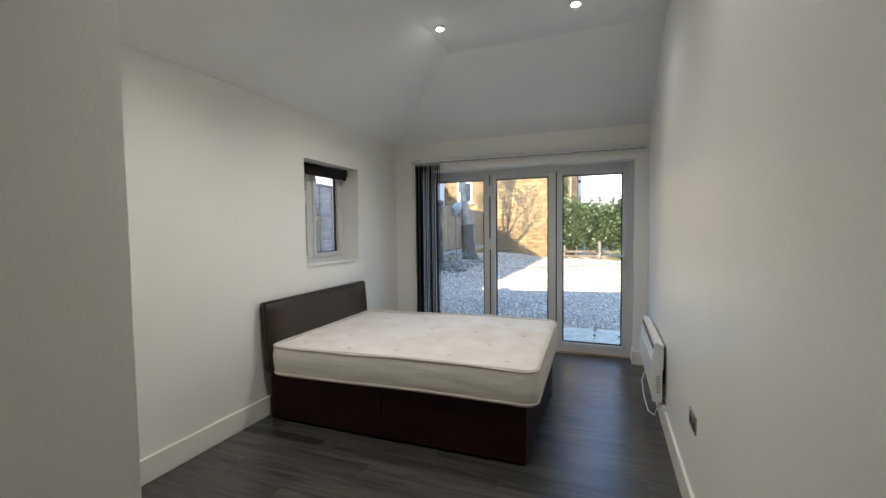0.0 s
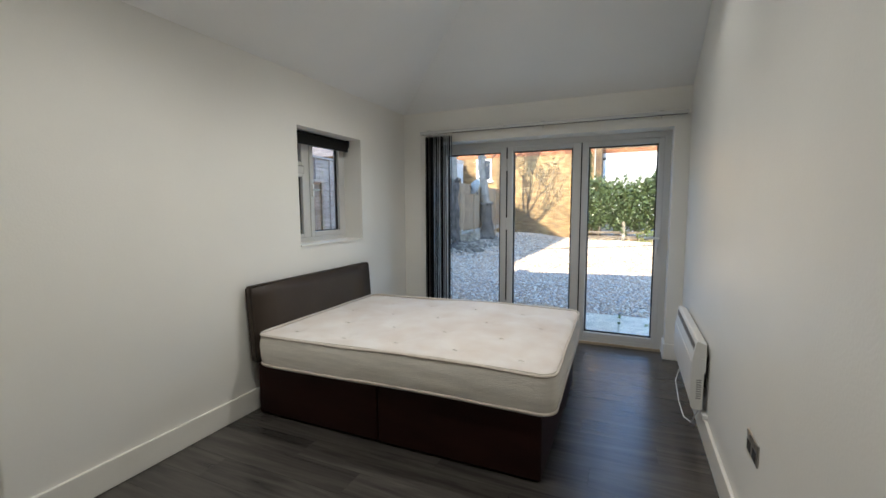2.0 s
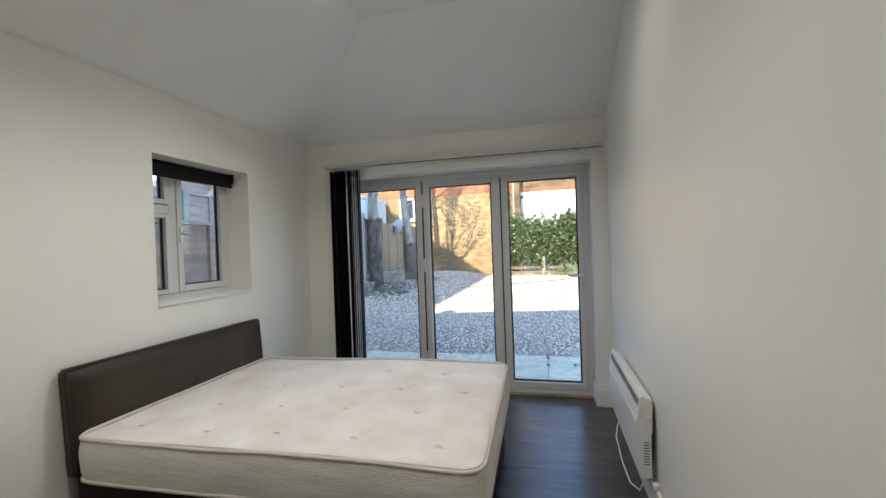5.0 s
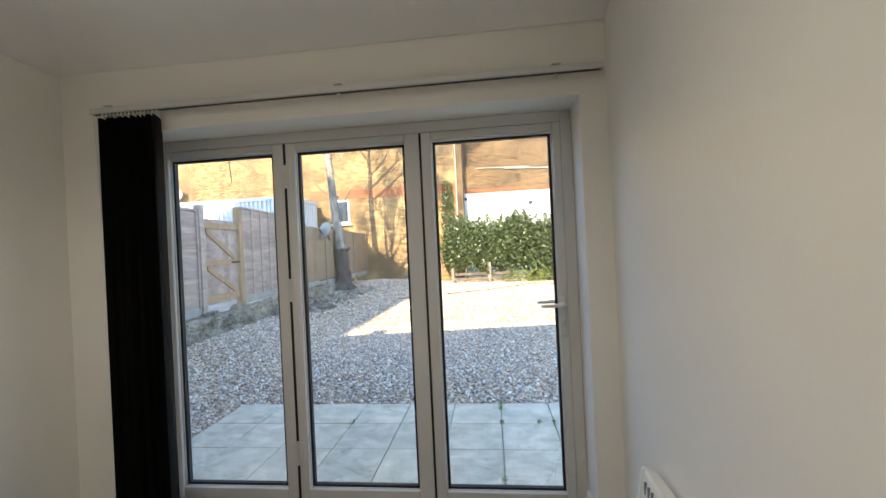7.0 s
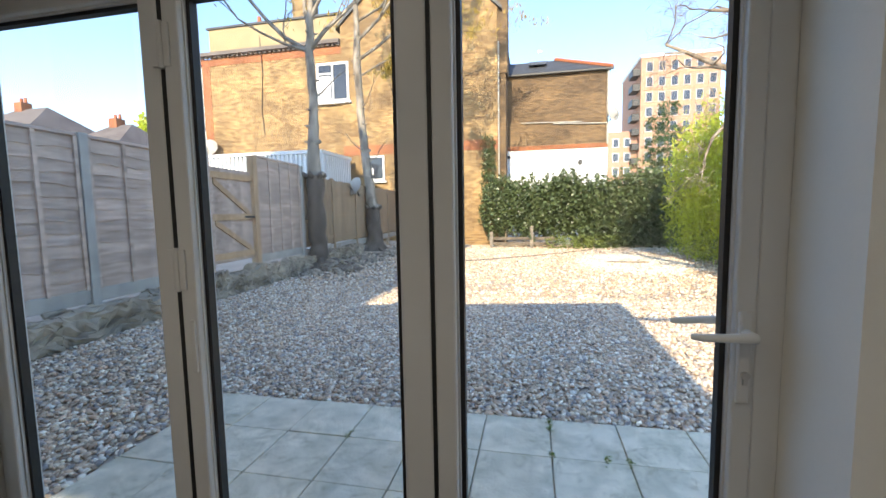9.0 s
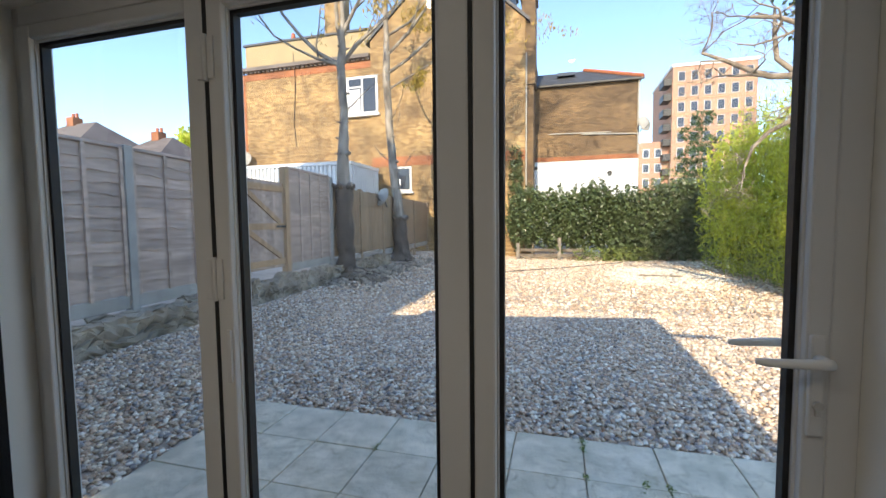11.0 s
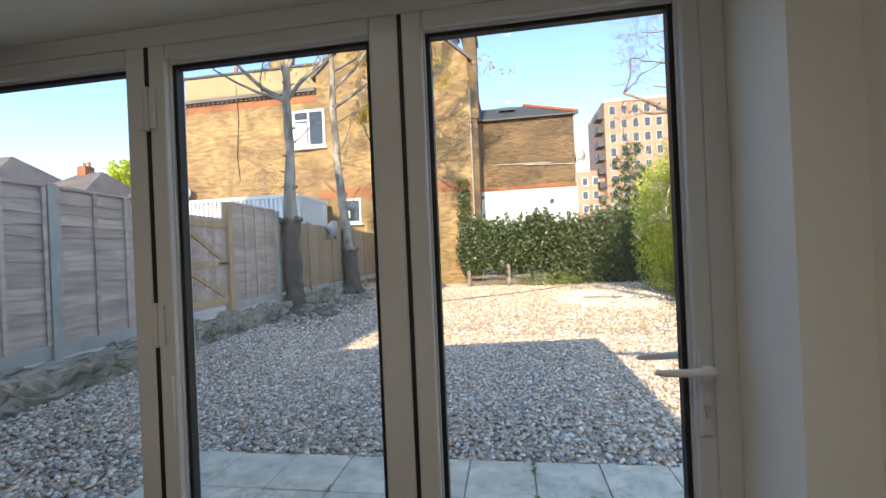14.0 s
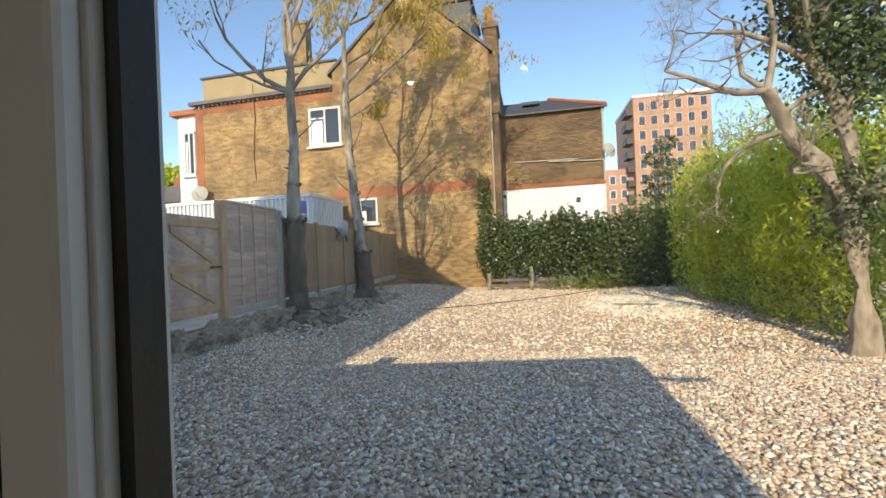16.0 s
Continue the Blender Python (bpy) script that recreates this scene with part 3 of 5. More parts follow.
bm = boxes(((-2.185, 1.835, 0.37), (-2.126, 3.255, 0.893)))
bmesh.ops.subdivide_edges(bm, edges=bm.edges[:], cuts=6, use_grid_fill=True)
for v in bm.verts:
    u, q = (v.co.y - 1.835) / 1.42, (v.co.z - 0.37) / 0.523
    v.co.x += 0.035 * (1 - q)
    if v.co.x > -2.152 + 0.035 * (1 - q):
        v.co.x += 0.014 * (1 - (2 * u - 1) ** 6) * (1 - (2 * q - 1) ** 4) 
bmesh.ops.bevel(bm, geom=[e for e in bm.edges if len(e.link_faces) == 2 and e.calc_face_angle() > 1.0], offset=0.012, segments=2, affect="EDGES")
part("headboard", bm, LEATHER, bed, "padded dark brown leatherette headboard", True)
bm = bmesh.new()
tube(bm, [(-2.09, 1.835, 0.40), (-2.105, 1.834, 0.65), (-2.122, 1.835, 0.88)], 0.004, 6)
part("headboard_seam", bm, LEATHER, bed)

mt = thing("mattress", (-1.07, 2.67, BH), "white tufted double mattress with faint stains, unmade", "mattress")
MX0, MX1, MY0, MY1, MZ0, MZ1 = -2.085, -0.115, 1.825, 3.26, 0.374, 0.598
bm = bmesh.new()
bmesh.ops.create_cube(bm, size=2)
bmesh.ops.subdivide_edges(bm, edges=bm.edges[:], cuts=71, use_grid_fill=True)
mc = Vector(((MX0 + MX1) / 2, (MY0 + MY1) / 2, (MZ0 + MZ1) / 2))
mh = Vector(((MX1 - MX0) / 2, (MY1 - MY0) / 2, (MZ1 - MZ0) / 2))
tufts = [(MX0 + 0.16 + 0.40 * i + (0.2 if j % 2 else 0), MY0 + 0.22 + 0.33 * j) for i in range(5) for j in range(4)]
for v in bm.verts:
    q = Vector([math.copysign(1 - (1 - abs(c)) ** 1.6, c) * h for c, h in zip(v.co, mh)])
    corner = Vector((q.x, q.y, 0))
    rr = 0.09
    inn = Vector((max(-mh.x + rr, min(mh.x - rr, q.x)), max(-mh.y + rr, min(mh.y - rr, q.y)), 0))
    d = corner - inn
    if d.length > rr:
        corner = inn + d.normalized() * rr
    q.x, q.y = corner.x, corner.y
    edge = min(1, (mh.x - abs(q.x)) / 0.05, (mh.y - abs(q.y)) / 0.05)
    z = q.z
    if abs(v.co.z) > 0.999:
        z -= math.copysign(0.02 * (1 - max(0, edge)) ** 2, z)
        if z > 0:
            px, py = q.x + mc.x, q.y + mc.y
            z += 0.012 * noise.noise(Vector((px * 1.6, py * 1.6, 0))) - 0.006
            for tx, ty in tufts:
                r2 = (px - tx) ** 2 + (py - ty) ** 2
                if r2 < 0.05:
                    z -= 0.022 * math.exp(-r2 / 0.0018) + 0.016 * math.exp(-r2 / 0.012)
    else:
        bul = 0.016 * (1 - (z / mh.z) ** 2) + 0.004 * noise.noise(Vector((q.x * 3, q.y * 3, z * 14)))
        out = Vector((q.x, q.y, 0)) - inn
        if out.length > 1e-6:
            q += out.normalized() * bul
        else:
            ax = 0 if mh.x - abs(q.x) < mh.y - abs(q.y) else 1
            q[ax] += math.copysign(bul, q[ax])
    sag = 0.012 * math.sin(q.x * 2.2 + 0.5)
    v.co = mc + Vector((q.x, q.y, z + sag))
bm_top = bm.copy()
bmesh.ops.delete(bm_top, geom=[f for f in bm_top.faces if f.calc_center_median().z < MZ1 - 0.045 or f.normal.z < 0.5], context="FACES")
bmesh.ops.delete(bm, geom=[f for f in bm.faces if not (f.calc_center_median().z < MZ1 - 0.045 or f.normal.z < 0.5)], context="FACES")
part("body", bm, BORDER, mt, "quilted cream border", True)
part("top_panel", bm_top, FABRIC, mt, "tufted white ticking with faint brown stains", True)

def round_rect(x0, x1, y0, y1, r, z, wob=0.0):
    pts = []
    for cx, cy, a0 in ((x1 - r, y1 - r, 0), (x0 + r, y1 - r, 90), (x0 + r, y0 + r, 180), (x1 - r, y0 + r, 270)):
        for k in range(7):
            a = radians(a0 + 15 * k)
            pts.append(Vector((cx + r * math.cos(a), cy + r * math.sin(a), z)))
    pts.append(pts[0].copy())
    out = []
    for p, q in zip(pts, pts[1:]):
        n = max(1, int((q - p).length / 0.06))
        out += [p.lerp(q, k / n) for k in range(n)]
    out.append(out[0].copy())
    for p in out:
        p.z += 0.012 * math.sin((p.x - mc.x) * 2.2 + 0.5) + wob * noise.noise(p * 4)
    return out
for z, e in ((MZ1 - 0.012, 0.004), (MZ0 + 0.014, 0.004)):
    bm = bmesh.new()
    tube(bm, round_rect(MX0 - e, MX1 + e, MY0 - e, MY1 + e, 0.09, z, 0.006), 0.0085, 7, False)
    part("piping", bm, PIPING, mt, "beige tape edge", True)
bm = bmesh.new()
for tx, ty in tufts:
    if MX0 + 0.1 < tx < MX1 - 0.1 and MY0 + 0.1 < ty < MY1 - 0.1:
        zt = MZ1 - 0.034 + 0.012 * math.sin((tx - mc.x) * 2.2 + 0.5) + 0.012 * noise.noise(Vector((tx * 1.6, ty * 1.6, 0)))
        a = 0.4 * math.sin(tx * 31 + ty * 17)
        tube(bm, [(tx - 0.018 * math.cos(a), ty - 0.018 * math.sin(a), zt), (tx, ty, zt + 0.004), (tx + 0.018 * math.cos(a), ty + 0.018 * math.sin(a), zt)], 0.0035, 5)
tagged(part("tufts", bm, FABRIC, mt, "small felt tufts"), kind="stuff")
for piece in mt.children:
    for v in piece.data.vertices:
        v.co.x -= 0.035 * (v.co.y - MY0) / (MY1 - MY0) * (v.co.x - MX0) / (MX1 - MX0)

# ---- wall heater, socket ----
ht = thing("panel_heater", (0.61, 3.16, 0.24), "white electric panel heater fixed to the wall", "heater")
HY0, HY1 = 2.64, 3.66
bm = bmesh.new()
prof = [(0.632, 0.205), (0.580, 0.205), (0.570, 0.22), (0.565, 0.36), (0.569, 0.505), (0.586, 0.612), (0.592, 0.62), (0.640, 0.60), (0.640, 0.44), (0.632, 0.42)]
r0 = [bm.verts.new((x, HY0 + 0.012, z)) for x, z in prof]
r1 = [bm.verts.new((x, HY1 - 0.012, z)) for x, z in prof]
for k in range(len(prof)):
    k2 = (k + 1) % len(prof)
    bm.faces.new((r0[k], r1[k], r1[k2], r0[k2]))
part("front_panel", bm, WHITEPL, ht, "", False)
for y0, y1 in ((HY0, HY0 + 0.014), (HY1 - 0.014, HY1)):
    bm = bmesh.new()
    a = [bm.verts.new((x - 0.003, y0, z + (0.003 if z > 0.4 else -0.003))) for x, z in prof]
    b = [bm.verts.new((x - 0.003, y1, z + (0.003 if z > 0.4 else -0.003))) for x, z in prof]
    bm.faces.new(a)
    bm.faces.new(b[::-1])
    for k in range(len(prof)):
        k2 = (k + 1) % len(prof)
        bm.faces.new((a[k], b[k], b[k2], a[k2]))
    part("end_cap", bm, WHITEPL, ht, "white moulded end cap")
# Vent slots as flat grey blocks; the openings' shade is put into the colour.
for k in range(30):
    y = HY0 + 0.05 + k * 0.0315
    part("vent_slot", boxes(((0.5755, y, 0.55), (0.59, y + 0.009, 0.592)), bevel=0), SLOT_SHADE, ht)
for k in range(9):
    part("side_slot", boxes(((0.592, HY0 - 0.001, 0.27 + 0.014 * k), (0.618, HY0 + 0.002, 0.276 + 0.014 * k))), SLOT_SHADE, ht)
part("glazed_front", boxes(((0.5615, HY0 + 0.02, 0.25), (0.567, HY1 - 0.02, 0.49)), bevel=0.002), WHITEPL, ht)
part("wall_bracket", boxes(((0.640, HY0 + 0.12, 0.30), (XR, HY0 + 0.16, 0.57))), GREYPL, ht)
part("wall_bracket", boxes(((0.640, HY1 - 0.16, 0.30), (XR, HY1 - 0.12, 0.57))), GREYPL, ht)
part("control", boxes(((0.606, HY0 - 0.006, 0.44), (0.634, HY0 + 0.002, 0.52)), bevel=0.003), WHITEPL, ht)
cb = thing("heater_cable", (0.6, 2.95, 0.16), "white heater cable looped down to the skirting", "cable")
bm = bmesh.new()
tube(bm, [(0.60, 3.4, 0.225), (0.575, 3.38, 0.17), (0.55, 3.3, 0.12), (0.555, 3.1, 0.05), (0.57, 2.93, 0.015), (0.605, 2.85, 0.02), (0.615, 2.80, 0.09), (0.628, 2.75, 0.156), (0.64, 2.70, 0.165)], 0.004, 8)
part("flex", bm, WHITEPL, cb, "", True)
part("fused_outlet", boxes(((0.628, 2.62, 0.151), (XR, 2.72, 0.18)), bevel=0.004), WHITEPL, cb)
so = thing("wall_socket", (XR, 1.68, 0.5), "brushed steel double switched wall socket", "socket")
part("plate", boxes(((XR - 0.008, 1.607, 0.457), (XR, 1.753, 0.543)), bevel=0.003), CHROME, so)
for y in (1.643, 1.717):
    part("socket_insert", boxes(((XR - 0.0095, y - 0.024, 0.467), (XR - 0.006, y + 0.024, 0.507)), bevel=0.001), GREYPL, so)
    part("rocker", boxes(((XR - 0.012, y - 0.008, 0.515), (XR - 0.006, y + 0.008, 0.535)), bevel=0.001), CHROME, so)
    bm = bmesh.new()
    cylinder(bm, (XR - 0.0085, 1.615 if y < 1.68 else 1.745, 0.5), (1, 0, 0), 0.003, 0.003, 8)
    part("screw", bm, CHROME, so)

# ---- garden ground ----
GZ = -0.20
def fence_x(y):
    return -5.08 - 0.07 * (y - 7)

def ground_z(x, y):
    u = min(1, max(0, (-2.6 - x) / 2.4))
    z = GZ + 0.22 * u * u * (3 - 2 * u) * min(1, max(0, (y - 4.5) / 2))
    r = math.hypot((x + 5.2) / 1.3, (y - 12.9) / 1.0)
    if r < 1:
        z += 0.24 * (1 - r * r) ** 2
    return z

bm = bmesh.new()
xs = [-400, -120, -40, -20, -14, -10, -8] + [-7 + 0.35 * k for k in range(0, 41)] + [9, 12, 20, 60, 140, 400]
ys = [-100, -20, -6, 0, 2, 4] + [4.52 + 0.35 * k for k in range(0, 54)] + [25, 30, 40, 80, 200, 500]
grid = [[bm.verts.new((x, y, ground_z(x, y) - 0.012 if -8 < x < 9 else GZ)) for x in xs] for y in ys]
for r0, r1 in zip(grid, grid[1:]):
    for k in range(len(xs) - 1):
        cx, cy = (r0[k].co.x + r0[k + 1].co.x) / 2, (r0[k].co.y + r1[k].co.y) / 2
        if -2.45 < cx < 1.0 and -1.8 < cy < 4.3:
            continue
        bm.faces.new((r0[k], r0[k + 1], r1[k + 1], r1[k]))
solid("ground", bm, SOIL, "garden ground of fine brown grit", "ground", smooth=True)

# pebbles: one scatter of faceted stones
def pebbles(name, n, x0, x1, y0, y1, size, seed, label, mat=None, oval=None):
    rng = np.random.default_rng(seed)
    x, y = rng.uniform(x0, x1, n), rng.uniform(y0, y1, n)
    keep = ~((x > PX0 - 0.01) & (x < PX1) & (y < PY1 + 0.01)) & (x > -5.0 - 0.07 * (y - 7) + 0.2)
    if mat is None:
        keep &= ((x + 5.2) / 1.1) ** 2 + ((y - 12.9) / 0.8) ** 2 > 1
    if oval:
        keep &= ((x - oval[0]) / oval[2]) ** 2 + ((y - oval[1]) / oval[3]) ** 2 + rng.uniform(-0.5, 0.3, n) < 0.7
    x, y = x[keep], y[keep]
    n = len(x)
    z = np.array([ground_z(a, b) for a, b in zip(x, y)])
    g = (1 + 5 ** 0.5) / 2
    iv = np.array([(-1, g, 0), (1, g, 0), (-1, -g, 0), (1, -g, 0), (0, -1, g), (0, 1, g), (0, -1, -g), (0, 1, -g), (g, 0, -1), (g, 0, 1), (-g, 0, -1), (-g, 0, 1)]) / 1.9
    fc = np.array([(0, 11, 5), (0, 5, 1), (0, 1, 7), (0, 7, 10), (0, 10, 11), (1, 5, 9), (5, 11, 4), (11, 10, 2), (10, 7, 6), (7, 1, 8), (3, 9, 4), (3, 4, 2), (3, 2, 6), (3, 6, 8), (3, 8, 9), (4, 9, 5), (2, 4, 11), (6, 2, 10), (8, 6, 7), (9, 8, 1)])
    s = size * rng.uniform(0.55, 1.25, (n, 1)) * np.stack([rng.uniform(0.8, 1.3, n), rng.uniform(0.6, 1.0, n), rng.uniform(0.4, 0.7, n)], 1)
    pts = iv[None] * s[:, None] * (1 + rng.uniform(-0.18, 0.18, (n, 12, 1)))
    a, tilt = rng.uniform(0, 6.283, n), rng.normal(0, 0.35, n)
    c, sn, ct, st = np.cos(a)[:, None], np.sin(a)[:, None], np.cos(tilt)[:, None], np.sin(tilt)[:, None]
    px, pz = pts[..., 0] * ct - pts[..., 2] * st, pts[..., 0] * st + pts[..., 2] * ct
    py = pts[..., 1]
    w = np.stack([px * c - py * sn + x[:, None], px * sn + py * c + y[:, None], pz + z[:, None] + size * rng.uniform(-0.1, 0.45, (n, 1))], -1)
    me = bpy.data.meshes.new(name)
    f = (fc[None] + 12 * np.arange(n)[:, None, None]).reshape(-1)
    me.vertices.add(12 * n)
    me.vertices.foreach_set("co", w.astype(np.float32).ravel())
    me.loops.add(len(f))
    me.loops.foreach_set("vertex_index", f.astype(np.int32))
    me.polygons.add(len(f) // 3)
    me.polygons.foreach_set("loop_start", np.arange(0, len(f), 3, dtype=np.int32))
    me.polygons.foreach_set("loop_total", np.full(len(f) // 3, 3, dtype=np.int32))
    me.polygons.foreach_set("use_smooth", np.ones(len(f) // 3, dtype=bool))
    me.update(calc_edges=True)
    me.materials.append(mat or PEBBLE)
    tagged(new(name, me), label, "gravel", "", "stuff")

PX0, PX1, PY0, PY1, TW, TD = -2.717, 1.515, 4.46, 6.46, 0.4705, 0.5
pebbles("gravel", 80000, -5.2, 5.6, 4.6, 11.0, 0.0255, 1, "mixed brown and cream garden pebbles beside the paving")
pebbles("gravel_far", 30000, -6.6, 5.6, 11.0, 22.6, 0.036, 2, "cream and brown pebbles across the far garden")

pebbles("cream_gravel", 5200, 1.2, 4.3, 13.9, 18.9, 0.040, 6, "patch of fresh cream-white stones on the gravel", CREAMST, (2.75, 16.4, 1.5, 2.4))
pebbles("rubble", 420, -6.2, -4.3, 11.6, 18.5, 0.10, 3, "broken stones and clods round the tree roots", RUBBLE)
pebbles("clods", 900, -6.2, -4.5, 11.8, 16.5, 0.05, 4, "dark soil clods round the tree roots", EARTH)

def stick(name, pts, r, mat, label, category):
    t = thing(name, pts[0], label, category)
    bm = bmesh.new()
    tube(bm, pts, r, 7)
    part("length", bm, mat, t)

# Thin dark tube following a dark line across the gravel.
stick("garden_hose", [(-3.2, 15.6, GZ + 0.035), (-1.6, 16.4, GZ + 0.055), (-0.2, 17.5, GZ + 0.05), (1.1, 18.7, GZ + 0.055), (2.2, 20.0, GZ + 0.05)], 0.011, GREYPL, "thin dark tube drawn along a line across the gravel", "pipe")
stick("fallen_stick", [(2.1, 16.1, GZ + 0.06), (2.6, 16.0, GZ + 0.07), (3.2, 16.05, GZ + 0.06)], 0.02, BARK2, "bare brown stick lying on the gravel", "stick")
stick("fallen_stick", [(3.5, 10.6, GZ + 0.05), (3.75, 10.45, GZ + 0.055), (3.95, 10.4, GZ + 0.05)], 0.012, BARK2, "bare brown stick lying on the gravel", "stick")

# ---- fences ----
def lap_panel(y0, y1, z0, z1, label, mat=LAP, shift=0.0):
    def fence_line(y):
        return fence_x(y) + shift
    f = thing("lap_fence", (fence_line((y0 + y1) / 2), (y0 + y1) / 2, z0), label, "fence", "garden fence panels")
    rows = 13
    h = (z1 - z0) / rows
    rg = random.Random(int(y0 * 10))
    for i in range(rows):
        za = z0 + i * h
        bm = bmesh.new()
        n = 15
        ring = []
        for k in range(n):
            y = y0 + (y1 - y0) * k / (n - 1)
            x = fence_line(y)
            w = rg.uniform(-0.024, 0.010)
            ring.append([bm.verts.new(c) for c in ((x - 0.004, y, za + h + 0.02), (x + 0.006, y, za + h + 0.02), (x + 0.026, y, za + w), (x + 0.014, y, za + w))])
        for a, b in zip(ring, ring[1:]):
            for k in range(4):
                bm.faces.new((a[k], a[(k + 1) % 4], b[(k + 1) % 4], b[k]))
        bm.faces.new(ring[0]); bm.faces.new(ring[-1][::-1])
        part("board", bm, mat, f)
    for k in range(5):
        y = y0 + 0.03 + (y1 - y0 - 0.06) * k / 4
        x = fence_line(y)
        part("batten", boxes(((x + 0.024, y - 0.02, z0 - 0.01), (x + 0.048, y + 0.02, z1 + 0.01)), bevel=0.003), mat, f)
    x0, x1 = fence_line(y0), fence_line(y1)
    bm = bmesh.new()
    tube(bm, [(x0 + 0.015, y0, z1 + 0.025), (x1 + 0.015, y1, z1 + 0.025)], 0.028, 4)
    part("capping", bm, mat, f)

def gravel_board(y0, y1, z0, z1):
    b = thing("gravel_board", (fence_x((y0 + y1) / 2), (y0 + y1) / 2, z0), "pale concrete gravel board under the fence panel", "gravel board", "fence gravel boards")
    bm = bmesh.new()
    a, c = fence_x(y0), fence_x(y1)
    vs = [bm.verts.new(v) for v in ((a - 0.02, y0, z0), (a + 0.03, y0, z0), (c + 0.03, y1, z0), (c - 0.02, y1, z0), (a - 0.02, y0, z1), (a + 0.03, y0, z1), (c + 0.03, y1, z1), (c - 0.02, y1, z1))]
    for f in ((3, 2, 1, 0), (4, 5, 6, 7), (0, 1, 5, 4), (1, 2, 6, 5), (2, 3, 7, 6), (3, 0, 4, 7)):
        bm.faces.new([vs[k] for k in f])
    bmesh.ops.bevel(bm, geom=bm.edges[:], offset=0.005, segments=1, affect="EDGES")
    part("slab", bm, POSTC, b)

def fence_post(y, z1, mat, label, w=0.05, z0=0.0):
    x = fence_x(y)
    p = thing("fence_post", (x, y, z0), label, "fence post", "garden fence posts")
    bm = boxes(((x - w, y - w, z0), (x + w + 0.02, y + w, z1)), bevel=0.008)
    part("shaft", bm, mat, p)

for y0, y1 in ((1.6, 3.4), (3.5, 5.3), (5.4, 7.2), (7.3, 9.2)):
    gravel_board(y0, y1, 0.40, 0.56)
    lap_panel(y0, y1, 0.56, 2.30, "weathered grey-brown waney lap fence panel")
for y in (1.55, 3.45, 5.35, 7.25):
    fence_post(y, 2.36, POSTC, "grey concrete fence post between panels")
fence_post(9.27, 2.44, LAP, "weathered timber gate post", 0.055, 0.3)
fence_post(10.62, 2.52, NEWWOOD, "new orange-brown timber gate post", 0.06, 0.3)
gravel_board(10.7, 12.5, 0.44, 0.60)
lap_panel(10.7, 12.5, 0.60, 2.50, "brown overlap fence panel beside the gate")
fence_post(12.58, 2.52, POSTC, "grey concrete post at the panel end")

lap_panel(2.35, 4.35, GZ, 1.74, "shaded grey lap fence panel beside the room's window", LAP, 1.3)

gate = thing("garden_gate", (fence_x(9.95), 9.95, 0.5), "closed timber garden gate with diagonal braces", "gate")
ga, gb = 9.35, 10.54
n = 11
for k in range(n):
    y = ga + (gb - ga) * (k + 0.5) / n
    x = fence_x(y)
    part("board", boxes(((x - 0.012, y - 0.052, 0.56), (x + 0.008, y + 0.052, 2.20)), bevel=0.003), LAP, gate)
def slanted(name, ya, za, yb, zb, h, mat, parent):
    bm = bmesh.new()
    vs = []
    for y, z in ((ya, za), (yb, zb)):
        x = fence_x(y)
        vs.append([bm.verts.new(c) for c in ((x + 0.009, y, z), (x + 0.035, y, z), (x + 0.035, y, z + h), (x + 0.009, y, z + h))])
    for k in range(4):
        bm.faces.new((vs[0][k], vs[0][(k + 1) % 4], vs[1][(k + 1) % 4], vs[1][k]))
    bm.faces.new(vs[0][::-1]); bm.faces.new(vs[1])
    return part(name, bm, mat, parent)
for z in (0.62, 1.30, 2.02):
    slanted("rail", ga, z, gb, z, 0.11, NEWWOOD, gate)
slanted("brace", ga + 0.1, 1.92, gb - 0.1, 1.36, 0.10, NEWWOOD, gate)
slanted("brace", ga + 0.1, 1.22, gb - 0.1, 0.70, 0.10, NEWWOOD, gate)
part("strap_hinge", boxes(((fence_x(10.4) + 0.036, 10.1, 1.33), (fence_x(10.4) + 0.044, 10.58, 1.37))), GREYPL, gate)

# board fence past the trees
def board_fence(y0, y1):
    f = thing("board_fence", (fence_x((y0 + y1) / 2), (y0 + y1) / 2, 0.3), "brown upright board fence behind the trees", "fence", "far board fence")
    k = y0
    while k < y1 - 0.02:
        x = fence_x(k)
        part("board", boxes(((x - 0.01, k, 0.55), (x + 0.012, k + 0.118, 2.32 + 0.015 * math.sin(k * 40))), bevel=0.003), BOARDW, f)
        k += 0.122
    for z in (0.70, 1.30, 1.90):
        slanted("rail", y0, z, y1, z, 0.07, BOARDW, f)
    slanted("gravel_board", y0, 0.32, y1, 0.32, 0.2, POSTC, f)
for y0, y1 in ((12.66, 14.4), (14.5, 16.3), (16.4, 18.2), (18.3, 20.2), (20.3, 22.6)):
    board_fence(y0, y1)
    fence_post(y1 + 0.05, 2.37, BOARDW, "weathered timber fence post", 0.045, 0.0)

